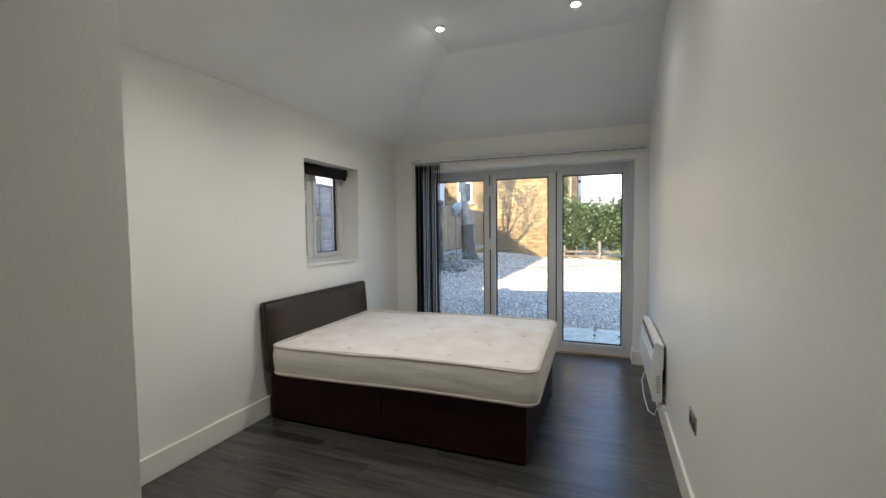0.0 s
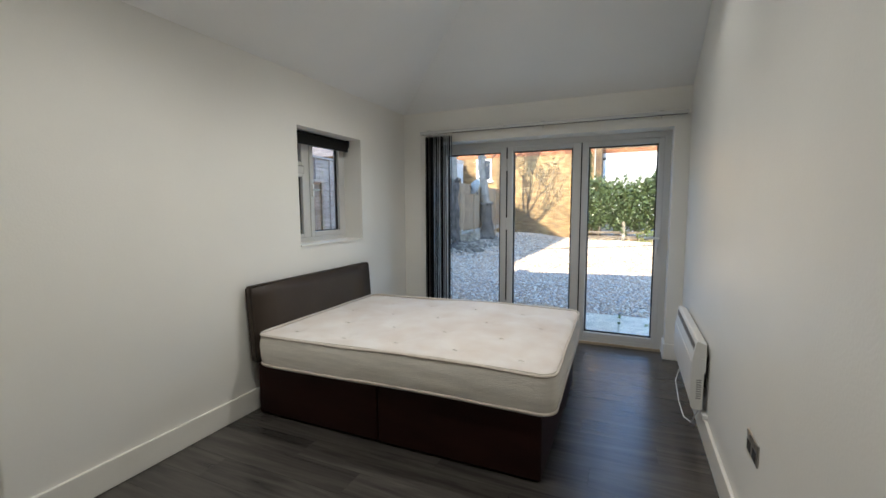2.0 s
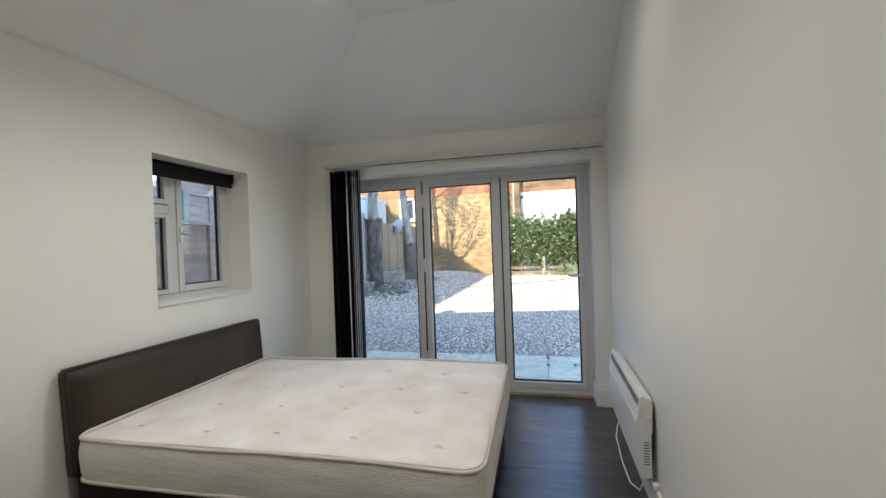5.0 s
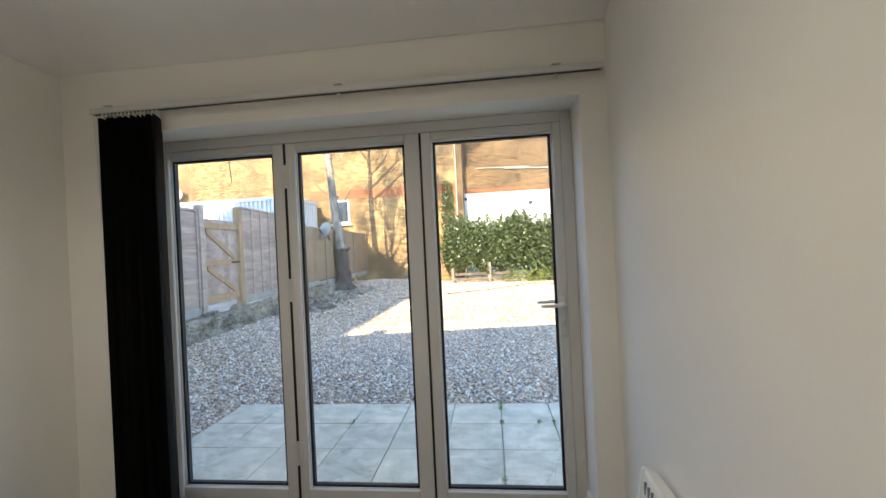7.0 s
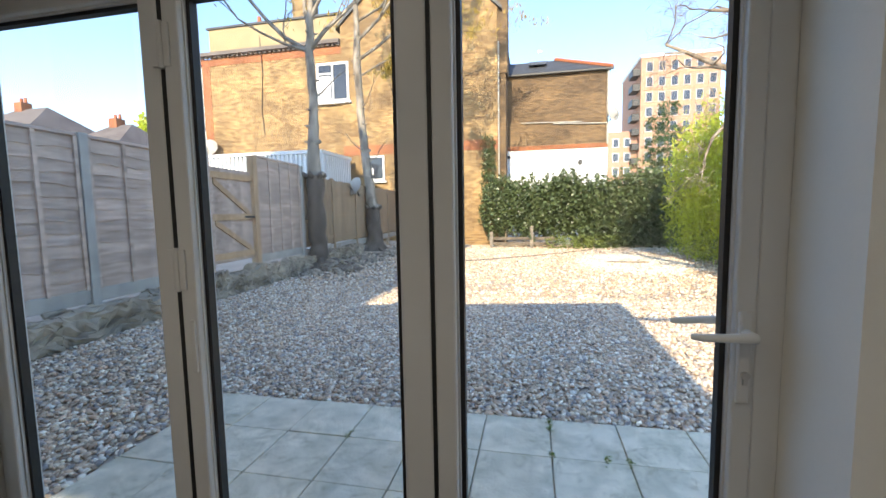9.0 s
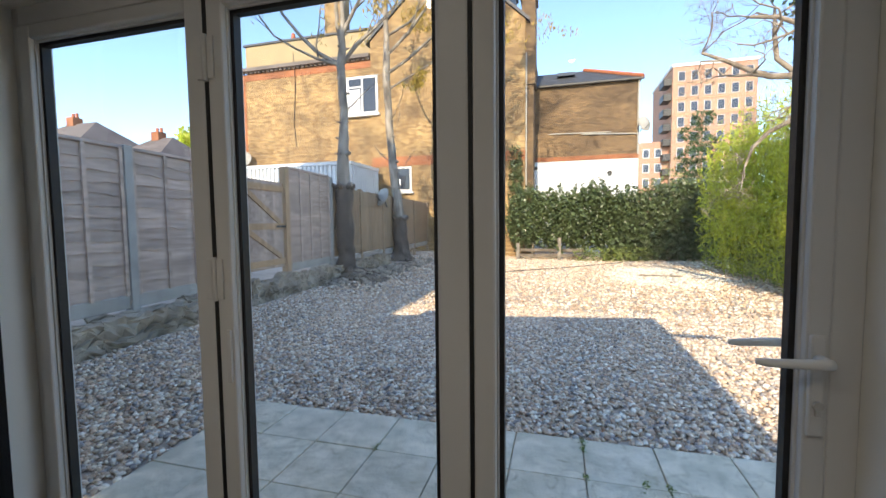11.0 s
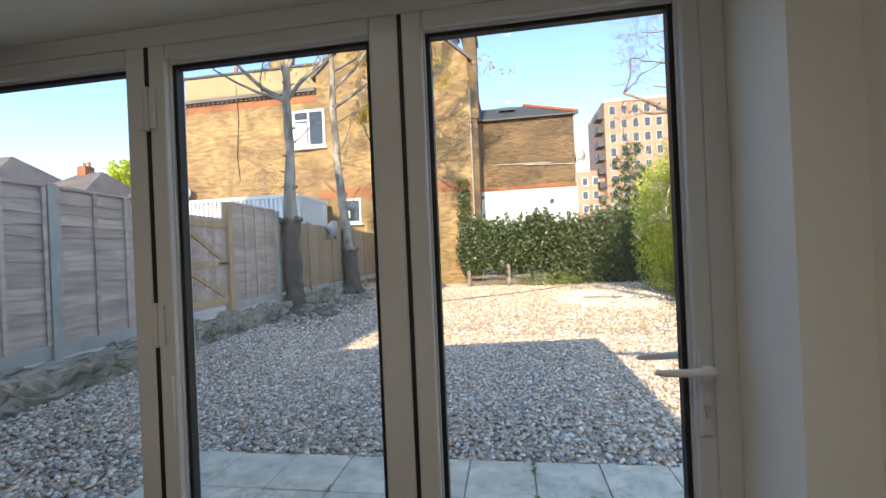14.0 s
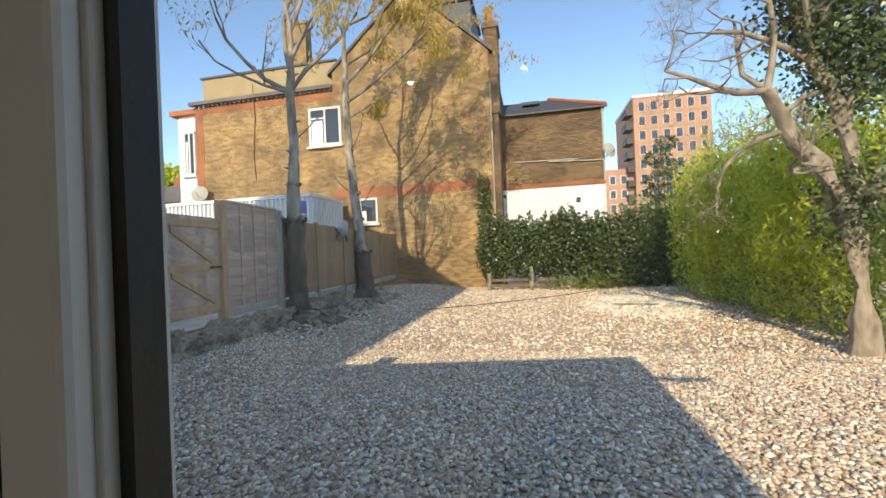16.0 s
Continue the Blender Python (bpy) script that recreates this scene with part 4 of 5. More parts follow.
# rough retaining edge under the fence
rg = random.Random(8)
k = 4.9
stone = 0
while k < 15.5:
    ln = rg.uniform(0.5, 1.3)
    zt = rg.uniform(0.36, 0.45)
    x1 = fence_x(k) + rg.uniform(0.20, 0.30)
    x0 = fence_x(k) + 0.04
    bm = boxes(((x0, k, -0.15), (x1, k + ln - 0.015, zt)))
    bmesh.ops.subdivide_edges(bm, edges=bm.edges[:], cuts=13, use_grid_fill=True)
    for v in bm.verts:
        c = v.co.copy()
        near = noise.voronoi(c * 6.5)[0]
        v.co.x -= 0.16 * max(0.0, 0.10 - (near[1] - near[0])) * 4
        v.co.z -= 0.10 * max(0.0, 0.10 - (near[1] - near[0])) * 4
        v.co += Vector((noise.noise(c * 4), 0.3 * noise.noise(c * 4 + Vector((9, 0, 0))), noise.noise(c * 3 + Vector((0, 9, 0))))) * 0.09
        v.co += Vector((noise.noise(c * 17), 0, noise.noise(c * 15 + Vector((0, 9, 0))))) * 0.05
    if stone == 0:
        retaining = thing("retaining_wall", (fence_x(9), 9, 0), "low crumbling concrete and stone retaining edge below the fence", "retaining wall", "", "structure")
    part("stone", bm, RUBBLE, retaining)
    stone += 1
    k += ln

bm = bmesh.new()
bmesh.ops.create_grid(bm, x_segments=24, y_segments=24, size=1)
for v in bm.verts:
    x, y = -5.15 + v.co.x * 1.15, 13.1 + v.co.y * 1.5
    r = min(1, v.co.length)
    v.co = Vector((x, y, ground_z(x, y) + 0.05 * (1 - r) - 0.03 + 0.07 * (1 - r * r) * noise.noise(Vector((x * 3, y * 3, 0))) + 0.02))
solid("soil_mound", bm, EARTH, "dark bare soil mound round the tree roots", "soil", smooth=True)

# ---- trees ----
def grow(bm, tips, rg, p, d, length, r, depth, spread=0.6, up=0.15, kink=0.18, segs=4, shrink=0.62, kids=(2, 4), lean=(0, 0, 0)):
    pts, rad = [p.copy()], [r]
    q, dd = p.copy(), d.copy()
    for k in range(segs):
        dd = (dd + Vector((rg.gauss(0, kink), rg.gauss(0, kink), rg.gauss(0, kink) + up)) + Vector(lean) * 0.1).normalized()
        q = q + dd * length / segs
        pts.append(q.copy())
        rad.append(r * (1 - 0.55 * (k + 1) / segs))
    tube(bm, pts, rad, 7 if r > 0.04 else (5 if r > 0.012 else 3), False)
    tips.extend(pts[1:] if depth < 2 else pts[-1:])
    if depth <= 0:
        return
    for _ in range(rg.randint(*kids)):
        i = rg.randint(max(1, segs - 3), segs)
        nd = (dd + Vector((rg.gauss(0, spread), rg.gauss(0, spread), rg.gauss(0, spread * 0.7)))).normalized()
        grow(bm, tips, rg, pts[i], nd, length * shrink * rg.uniform(0.75, 1.2), max(0.003, rad[i] * 0.62), depth - 1, spread, up, kink, segs, shrink, kids, lean)

def bare_tree(name, path, radii, boughs, seed, label, mat, catkins, size, lean, burr):
    rg = random.Random(seed)
    t = thing(name, path[0], label, "tree", "garden trees")
    bm = bmesh.new()
    pts, rad = [], []
    for (a, b), (ra, rb) in zip(zip(path, path[1:]), zip(radii, radii[1:])):
        for k in range(4):
            p = Vector(a).lerp(Vector(b), k / 4)
            p += Vector((rg.gauss(0, 0.012), rg.gauss(0, 0.012), 0))
            pts.append(p)
            rad.append((ra + (rb - ra) * k / 4) * rg.uniform(0.94, 1.08))
    pts.append(Vector(path[-1])); rad.append(radii[-1])
    rad[0] *= 1.5
    tube(bm, pts, rad, 14, False)
    for i in (5, 8, 10):
        if i < len(pts):
            s = pts[i]
            tube(bm, [s, s + Vector((rg.choice((-1, 1)) * (rad[i] + 0.08), -0.06, 0.05))], [rad[i] * 0.5, rad[i] * 0.35], 8)
    part("trunk", bm, mat, t, "", True)
    bm = bmesh.new()
    lower = [(p, q) for p, q in zip(pts, rad) if p.z < burr]
    rings = [(Vector(a[0]).lerp(b[0], k / 3), a[1] + (b[1] - a[1]) * k / 3) for a, b in zip(lower, lower[1:]) for k in range(3)] + [lower[-1]]
    tube(bm, [p for p, q in rings], [q * 1.18 + 0.012 * math.sin(7 * p.z) for p, q in rings], 16, False)
    top = rings[-1][0]
    for k in range(7):
        a = k * 0.9 + seed
        out = Vector((math.cos(a), math.sin(a), 0))
        tube(bm, [top + out * rings[-1][1] * 0.6 + Vector((0, 0, -0.08)), top + out * (rings[-1][1] * 1.25 + 0.05) + Vector((0, 0, 0.02)), top + out * (rings[-1][1] * 1.3 + 0.06) + Vector((0, 0, rg.uniform(0.04, 0.12)))], [0.07, 0.055, 0.02], 7)
    for v in bm.verts:
        v.co += Vector((noise.noise(v.co * 6), noise.noise(v.co * 6 + Vector((5, 0, 0))), 0)) * 0.05
    for k in range(5):
        a = 0.5 + k * 1.25
        out = Vector((math.cos(a), math.sin(a), 0))
        p0 = Vector(path[0]) + Vector((0, 0, 0.35))
        tube(bm, [p0 + out * 0.1, p0 + out * 0.32 + Vector((0, 0, -0.22)), p0 + out * rg.uniform(0.55, 0.9) + Vector((0, 0, -0.34))], [0.12, 0.08, 0.03], 8)
    part("burred_base", bm, DEADBARK, t, "dark burred lower trunk with roots", True)
    bm = bmesh.new()
    for k in range(26):
        i = rg.randint(6, len(pts) - 3)
        a = rg.uniform(0, 6.28)
        out = Vector((math.cos(a), math.sin(a), 0.35))
        if pts[i].z > burr:
            tube(bm, [pts[i], pts[i] + out * (rad[i] + rg.uniform(0.03, 0.09))], [rad[i] * 0.45, 0.012], 6)
    part("knots", bm, mat, t, "stubs of cut side shoots")
    bm = bmesh.new()
    tips = []
    for i, d, ln, r, depth in boughs:
        grow(bm, tips, rg, pts[i] if i < len(pts) else pts[-1], Vector(d).normalized(), ln, r, depth, lean=lean)
    part("boughs", bm, mat, t, "", True)
    if catkins:
        rngn = np.random.default_rng(seed)
        tp = np.array([tuple(p) for p in tips if p.z > 5.8])
        c = tp[rngn.integers(0, len(tp), catkins)] + rngn.normal(0, 0.10, (catkins, 3))
        c[:, 2] -= 0.03
        ob = polymesh("catkins", leaf_quads(c, size, 0.28, rngn, 2.5), 4, CATKIN, t, "hanging yellow catkins")
        ob["kind"] = "stuff"

T1 = (-5.16, 12.78)
bare_tree("tree", [(T1[0] - 0.02, T1[1], 0.0), (T1[0] - 0.02, T1[1], 0.9), (T1[0] - 0.03, T1[1], 2.3), (T1[0] + 0.02, T1[1], 3.8), (T1[0] + 0.0, T1[1], 5.2), (T1[0] + 0.05, T1[1], 6.6)], [0.22, 0.17, 0.16, 0.105, 0.095, 0.05],
          [(16, (-1, 0, 0.75), 2.6, 0.06, 4), (16, (0.9, -0.1, 0.8), 2.4, 0.055, 4), (17, (-0.4, 0.2, 1), 2.8, 0.06, 4), (18, (0.5, 0.3, 1), 2.6, 0.05, 4), (19, (0.1, -0.3, 1), 2.4, 0.05, 4), (20, (0, 0, 1), 2.8, 0.06, 4), (13, (0.7, 0.3, 0.3), 0.9, 0.02, 2), (16, (-0.8, -0.5, 0.5), 2.2, 0.04, 3)], 3,
          "bare grey-barked tree with yellow catkins by the fence", BARK, 3600, 0.13, (0.2, 0.2, 0), 2.35)
T2 = (-5.5, 17.46)
bare_tree("tree", [(T2[0], T2[1], 0.0), (T2[0] - 0.02, T2[1], 1.2), (T2[0] - 0.18, T2[1], 2.6), (T2[0] - 0.34, T2[1], 4.4), (T2[0] - 0.45, T2[1], 6.6), (T2[0] - 0.42, T2[1], 9.2)], [0.28, 0.21, 0.16, 0.135, 0.12, 0.07],
          [(16, (1, 0, 0.4), 3.8, 0.06, 3), (17, (1, -0.2, 0.7), 4.2, 0.06, 4), (18, (0.9, 0.3, 0.4), 3.8, 0.05, 4), (19, (-0.8, 0, 0.9), 3.0, 0.05, 3), (20, (0.3, 0, 1), 3.2, 0.06, 3), (20, (0.9, 0.2, 0.5), 3.6, 0.05, 4), (15, (0.9, 0.3, 0.2), 3.0, 0.035, 3), (13, (0.8, -0.3, 0.5), 1.6, 0.02, 3), (10, (-0.7, 0, 0.7), 1.2, 0.02, 2), (9, (0.6, 0, 0.6), 0.9, 0.02, 2)], 7,
          "tall bare tree with spreading boughs and yellow catkins", BARK, 13000, 0.15, (0.9, 0.3, -0.1), 1.85)

# leaning old tree
rg = random.Random(21)
t3 = thing("old_tree", (4.42, 11.0, GZ), "leaning old fruit tree with bare limbs and ivy", "tree", "garden trees")
bm = bmesh.new()
trunk = [(4.42, 11.0, GZ - 0.05), (4.44, 11.0, 0.5), (4.40, 11.0, 1.3), (4.33, 11.0, 1.75), (3.95, 10.95, 2.45), (3.6, 10.9, 2.95), (3.33, 10.85, 3.5)]
tube(bm, trunk, [0.19, 0.115, 0.105, 0.125, 0.11, 0.10, 0.085], 14, False)
tube(bm, [(4.36, 11.0, 1.65), (4.45, 11.05, 2.4), (4.35, 11.1, 3.2), (4.05, 11.1, 3.9), (3.75, 11.0, 4.9)], [0.10, 0.085, 0.075, 0.065, 0.045], 12, False)
tube(bm, [(4.40, 11.0, 1.7), (4.75, 11.0, 2.2), (5.2, 11.1, 2.6), (5.9, 11.2, 3.0)], [0.11, 0.09, 0.08, 0.05], 10, False)
bmesh.ops.subdivide_edges(bm, edges=bm.edges[:], cuts=2, use_grid_fill=True)
for v in bm.verts:
    v.co += Vector((noise.noise(v.co * 5), noise.noise(v.co * 5 + Vector((7, 0, 0))), 0)) * 0.08 + Vector((noise.noise(v.co * 16), noise.noise(v.co * 16 + Vector((0, 7, 0))), 0)) * 0.035
part("trunk", bm, BARK2, t3, "", True)
bm = bmesh.new()
tips = []
for p, d, ln, r in (((3.33, 10.85, 3.5), (-0.9, -0.1, 0.3), 1.4, 0.06), ((3.33, 10.85, 3.5), (0.1, 0.1, 1), 1.6, 0.06), ((3.6, 10.9, 2.95), (-1, 0.1, 0.15), 1.2, 0.05), ((3.95, 10.95, 2.45), (-1, -0.1, -0.15), 0.8, 0.055), ((4.05, 11.1, 3.9), (-0.8, 0.1, 0.5), 1.5, 0.06), ((3.75, 11.0, 4.9), (-0.7, 0, 0.6), 1.8, 0.06), ((3.75, 11.0, 4.9), (0.3, 0.1, 1), 1.6, 0.06), ((3.33, 10.85, 3.5), (-0.8, 0.2, 0.8), 1.7, 0.05), ((4.35, 11.1, 3.2), (0.6, 0, 0.8), 1.5, 0.05), ((4.05, 11.1, 3.9), (-0.2, -0.2, 1), 1.5, 0.05), ((4.2, 11.1, 3.5), (-0.9, -0.1, 0.05), 1.1, 0.045)):
    grow(bm, tips, rg, Vector(p), Vector(d).normalized(), ln, r * 0.9, 5, 0.75, 0.06, 0.32, kids=(2, 4))
part("boughs", bm, BARK2, t3, "", True)
rngn = np.random.default_rng(5)
cl = [np.array(c) for c in ((4.35, 11.2, 3.5), (4.2, 11.1, 4.0), (4.5, 11.05, 4.6), (4.9, 11.1, 3.9), (4.42, 10.95, 1.95), (4.9, 11.2, 5.0), (4.75, 11.2, 3.7), (5.2, 11.2, 4.4), (4.6, 11.1, 5.4), (3.85, 11.1, 4.5), (3.95, 11.2, 5.0), (4.2, 11.2, 4.6), (4.5, 11.2, 4.2), (3.75, 11.1, 5.5), (4.25, 11.1, 5.7), (5.0, 11.2, 5.5), (4.3, 10.95, 1.75))]
c = np.concatenate([k + rngn.normal(0, 1, (800, 3)) * (0.24, 0.25, 0.29) for k in cl])
tagged(polymesh("ivy", leaf_quads(c, 0.075, 0.8, rngn), 4, IVY, t3, "dark glossy ivy clinging to the upper trunk"), kind="stuff")

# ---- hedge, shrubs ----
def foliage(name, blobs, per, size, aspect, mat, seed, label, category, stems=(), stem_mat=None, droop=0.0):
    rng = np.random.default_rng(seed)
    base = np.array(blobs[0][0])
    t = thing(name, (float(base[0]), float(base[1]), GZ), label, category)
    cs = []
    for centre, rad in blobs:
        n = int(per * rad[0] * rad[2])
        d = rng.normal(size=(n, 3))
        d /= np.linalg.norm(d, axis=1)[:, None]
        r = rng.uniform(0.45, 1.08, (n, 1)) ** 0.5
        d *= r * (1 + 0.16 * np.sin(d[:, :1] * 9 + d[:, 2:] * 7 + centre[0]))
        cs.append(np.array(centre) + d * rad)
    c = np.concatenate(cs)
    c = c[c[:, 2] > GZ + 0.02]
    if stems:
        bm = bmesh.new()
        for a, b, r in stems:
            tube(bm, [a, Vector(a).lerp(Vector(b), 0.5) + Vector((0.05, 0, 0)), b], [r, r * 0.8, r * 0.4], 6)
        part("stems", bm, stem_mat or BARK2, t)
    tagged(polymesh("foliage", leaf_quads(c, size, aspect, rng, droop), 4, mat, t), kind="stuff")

rg = random.Random(5)
hb = []
for k in range(22):
    x = -1.5 + 7.2 * k / 21
    hb.append(((x, 21.6 + rg.uniform(-0.15, 0.15), 1.5 + rg.uniform(-0.15, 0.15)), (0.65 + rg.uniform(-0.12, 0.1), 0.7, 1.15 + rg.uniform(-0.16, 0.2))))
    if k > 9:
        hb.append(((x, 21.3, 0.5), (0.5, 0.5, 0.7)))
foliage("ivy_hedge", hb, 2300, 0.115, 0.85, IVY, 1, "dense dark green ivy hedge along the end boundary", "hedge", [((x, 21.7, GZ), (x + 0.1, 21.7, 1.6), 0.03) for x in (-1.2, -0.3, 0.8, 1.9, 3.0, 4.2, 5.1)])
foliage("wall_ivy", [((-1.95, 22.55, 1.0 + 0.55 * k), (0.42 - 0.02 * k, 0.2, 0.5)) for k in range(7)], 1500, 0.10, 0.8, IVY, 2, "ivy climbing the corner of the brick house", "ivy")
foliage("low_shrub", [((0.9 + 0.5 * k, 20.7 + 0.1 * (k % 2), 0.05), (0.42, 0.3, 0.33)) for k in range(5)], 2200, 0.09, 0.5, SHRUB, 3, "low bright green plants at the hedge foot", "shrub")
bl = []
for k in range(15):
    u = k / 14
    x, y = 4.95 + 0.4 * rg.random() - 0.22 * u, 17.8 - 5.6 * u
    hgt = 4.25 - 1.0 * u + rg.uniform(-0.5, 0.45)
    bl.append(((x + 0.3, y, hgt * 0.55), (0.7, 0.65, hgt * 0.48)))
    bl.append(((x + 1.2, y + 0.2, hgt * 0.6), (0.8, 0.7, hgt * 0.52)))
    bl.append(((x + 0.1, y, 0.4), (0.5, 0.5, 0.6)))
for k in range(6):
    bl.append(((4.75 + 0.1 * (k % 2), 18.6 - 0.45 * k, 1.7 + 0.25 * (k % 3)), (0.55, 0.5, 2.0)))
foliage("bamboo_thicket", bl, 800, 0.18, 0.24, BAMBOO, 4, "tall bright yellow-green bamboo thicket along the boundary", "bamboo", [((4.5 + 0.1 * k, 17 - 0.35 * k, GZ), (4.4 + 0.12 * k, 17 - 0.35 * k, 2.8), 0.012) for k in range(14)], BAMBOO, 0.8)
foliage("shrub_undergrowth", [((4.75 + 0.12 * (k % 3), 18.5 - 0.75 * k, 0.3), (0.4, 0.45, 0.55)) for k in range(10)], 1500, 0.08, 0.5, SHRUB, 6, "scrubby green undergrowth at the gravel edge", "shrub")
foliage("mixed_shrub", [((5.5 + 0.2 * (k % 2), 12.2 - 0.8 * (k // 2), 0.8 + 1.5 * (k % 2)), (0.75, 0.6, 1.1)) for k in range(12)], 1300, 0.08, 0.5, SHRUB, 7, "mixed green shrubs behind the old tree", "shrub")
foliage("conifer", [((5.6 + 0.25 * math.sin(k * 2.4), 23.6 + 0.2 * math.cos(k * 1.9), 1.6 + 0.5 * k), (1.25 - 0.10 * k, 1.0 - 0.08 * k, 0.34)) for k in range(9)], 2600, 0.15, 0.3, CONIF, 8, "dark green conifer rising behind the hedge", "tree", [((5.6, 23.6, GZ), (5.6, 23.6, 5.4), 0.07)])
foliage("brown_shrub", [((3.2 + 0.6 * k, 22.6, 2.3), (0.6, 0.5, 0.8)) for k in range(4)], 500, 0.09, 0.4, SHRUB, 9, "sparse olive shrub above the hedge", "shrub")
hf = thing("rail_fence", (-0.6, 21.2, GZ), "low old timber post and rail fence under the hedge", "fence")
for x in (-1.7, -0.05):
    part("post", boxes(((x - 0.07, 21.0, GZ), (x + 0.07, 21.14, 0.72 if x > -1 else 0.5)), bevel=0.01), BARK, hf)
for z in (-0.08, 0.14):
    part("rail", boxes(((-1.75, 21.15, z), (0.9, 21.2, z + 0.12)), bevel=0.01), EARTH, hf)

# ---- brick house at the end of the garden ----
HY = 22.8
ho = thing("brick_house", (-8, HY, GZ), "yellow stock brick house with gable and red band", "house")
bm = bmesh.new()
def prism(bm, outline, y0, y1):
    a = [bm.verts.new((x, y0, z)) for x, z in outline]
    b = [bm.verts.new((x, y1, z)) for x, z in outline]
    bm.faces.new(a)
    bm.faces.new(b[::-1])
    for k in range(len(outline)):
        k2 = (k + 1) % len(outline)
        bm.faces.new((a[k], b[k], b[k2], a[k2]))
    return bm
prism(bm, [(-9.0, GZ), (-1.55, GZ), (-1.55, 10.3), (-5.2, 13.6), (-9.0, 10.2)], HY, HY + 9)
part("gable_wall", bm, STOCK, ho)
part("side_wall", boxes(((-16.75, HY + 0.06, GZ), (-9.0, HY + 9, 9.35))), STOCK, ho)
part("brick_band", boxes(((-9.0, HY - 0.012, 4.15), (-1.55, HY, 4.6))), REDB, ho, "red brick band course")
part("brick_band", boxes(((-16.75, HY + 0.045, 9.0), (-9.0, HY + 0.06, 9.35))), REDB, ho, "red brick eaves course")
part("brick_quoin", boxes(((-16.77, HY + 0.045, 4.0), (-16.3, HY + 0.06, 9.0))), REDB, ho, "red brick corner")
part("eaves", boxes(((-16.95, HY - 0.2, 9.45), (-9.0, HY + 0.06, 9.62))), TILE, ho)
for k in range(30):
    x = -16.7 + k * 0.26
    part("dentil", boxes(((x, HY - 0.08, 9.36), (x + 0.13, HY + 0.058, 9.45))), TILE, ho)
part("parapet", boxes(((-16.6, HY + 0.5, 9.62), (-9.0, HY + 0.9, 11.0))), RENDERB, ho, "buff rendered parapet")
part("coping", boxes(((-16.7, HY + 0.42, 11.0), (-9.0, HY + 0.98, 11.1))), SLATE, ho)
part("chimney", boxes(((-12.6, HY + 2, 11.0), (-11.4, HY + 2.6, 14.2)), ((-12.7, HY + 1.95, 14.0), (-11.3, HY + 2.65, 14.15))), STOCK, ho)
bm = bmesh.new()
cylinder(bm, (-14.2, HY + 1.4, 11.4), (0, 0, 1), 0.14, 0.8, 12, 0.10)
part("chimney_pot", bm, POT, ho, "terracotta pot")
bm = bmesh.new()
for xa, za, xb, zb in ((-1.35, 10.15, -5.2, 13.68), (-9.2, 10.05, -5.2, 13.68)):
    v = [bm.verts.new(c) for c in ((xa, HY - 0.1, za), (xb, HY - 0.1, zb), (xb, HY + 9, zb), (xa, HY + 9, za), (xa, HY - 0.1, za + 0.16), (xb, HY - 0.1, zb + 0.16), (xb, HY + 9, zb + 0.16), (xa, HY + 9, za + 0.16))]
    for f in ((0, 1, 2, 3), (7, 6, 5, 4), (0, 4, 5, 1), (1, 5, 6, 2), (2, 6, 7, 3), (3, 7, 4, 0)):
        bm.faces.new([v[k] for k in f])
bmesh.ops.recalc_face_normals(bm, faces=bm.faces)
part("roof", bm, SLATE, ho)
part("dormer", boxes(((-3.9, HY + 0.6, 11.4), (-2.3, HY + 4, 13.0)), ((-4.0, HY + 0.5, 12.95), (-2.2, HY + 4, 13.1))), SLATE, ho, "dark slate dormer")
ch = part("chimney_stack", boxes(((-1.72, HY + 0.15, 7.5), (-1.12, HY + 1.3, 11.6)), ((-1.8, HY + 0.1, 11.3), (-1.05, HY + 1.35, 11.5)), ((-1.66, HY + 0.2, GZ), (-1.2, HY + 1.3, 7.6))), STOCKD, ho, "tall brown brick chimney stack")
bm = bmesh.new()
cylinder(bm, (-1.45, HY + 0.5, 12.0), (0, 0, 1), 0.17, 0.8, 12, 0.13)
part("pot", bm, POT, ch, "terracotta chimney pot")
bm = bmesh.new()
tube(bm, [(-1.50, HY - 0.05, 8.8), (-1.50, HY - 0.05, GZ + 0.2)], 0.035, 8)
part("downpipe", bm, POSTC, ho, "pale downpipe at the corner")
bm = bmesh.new()
tube(bm, [(-13.3, HY - 0.01, 10.2), (-13.25, HY + 0.03, 8.5), (-13.4, HY + 0.03, 6.6), (-13.3, HY + 0.03, 5.4)], 0.018, 5)
part("cable", bm, GREYPL, ho)

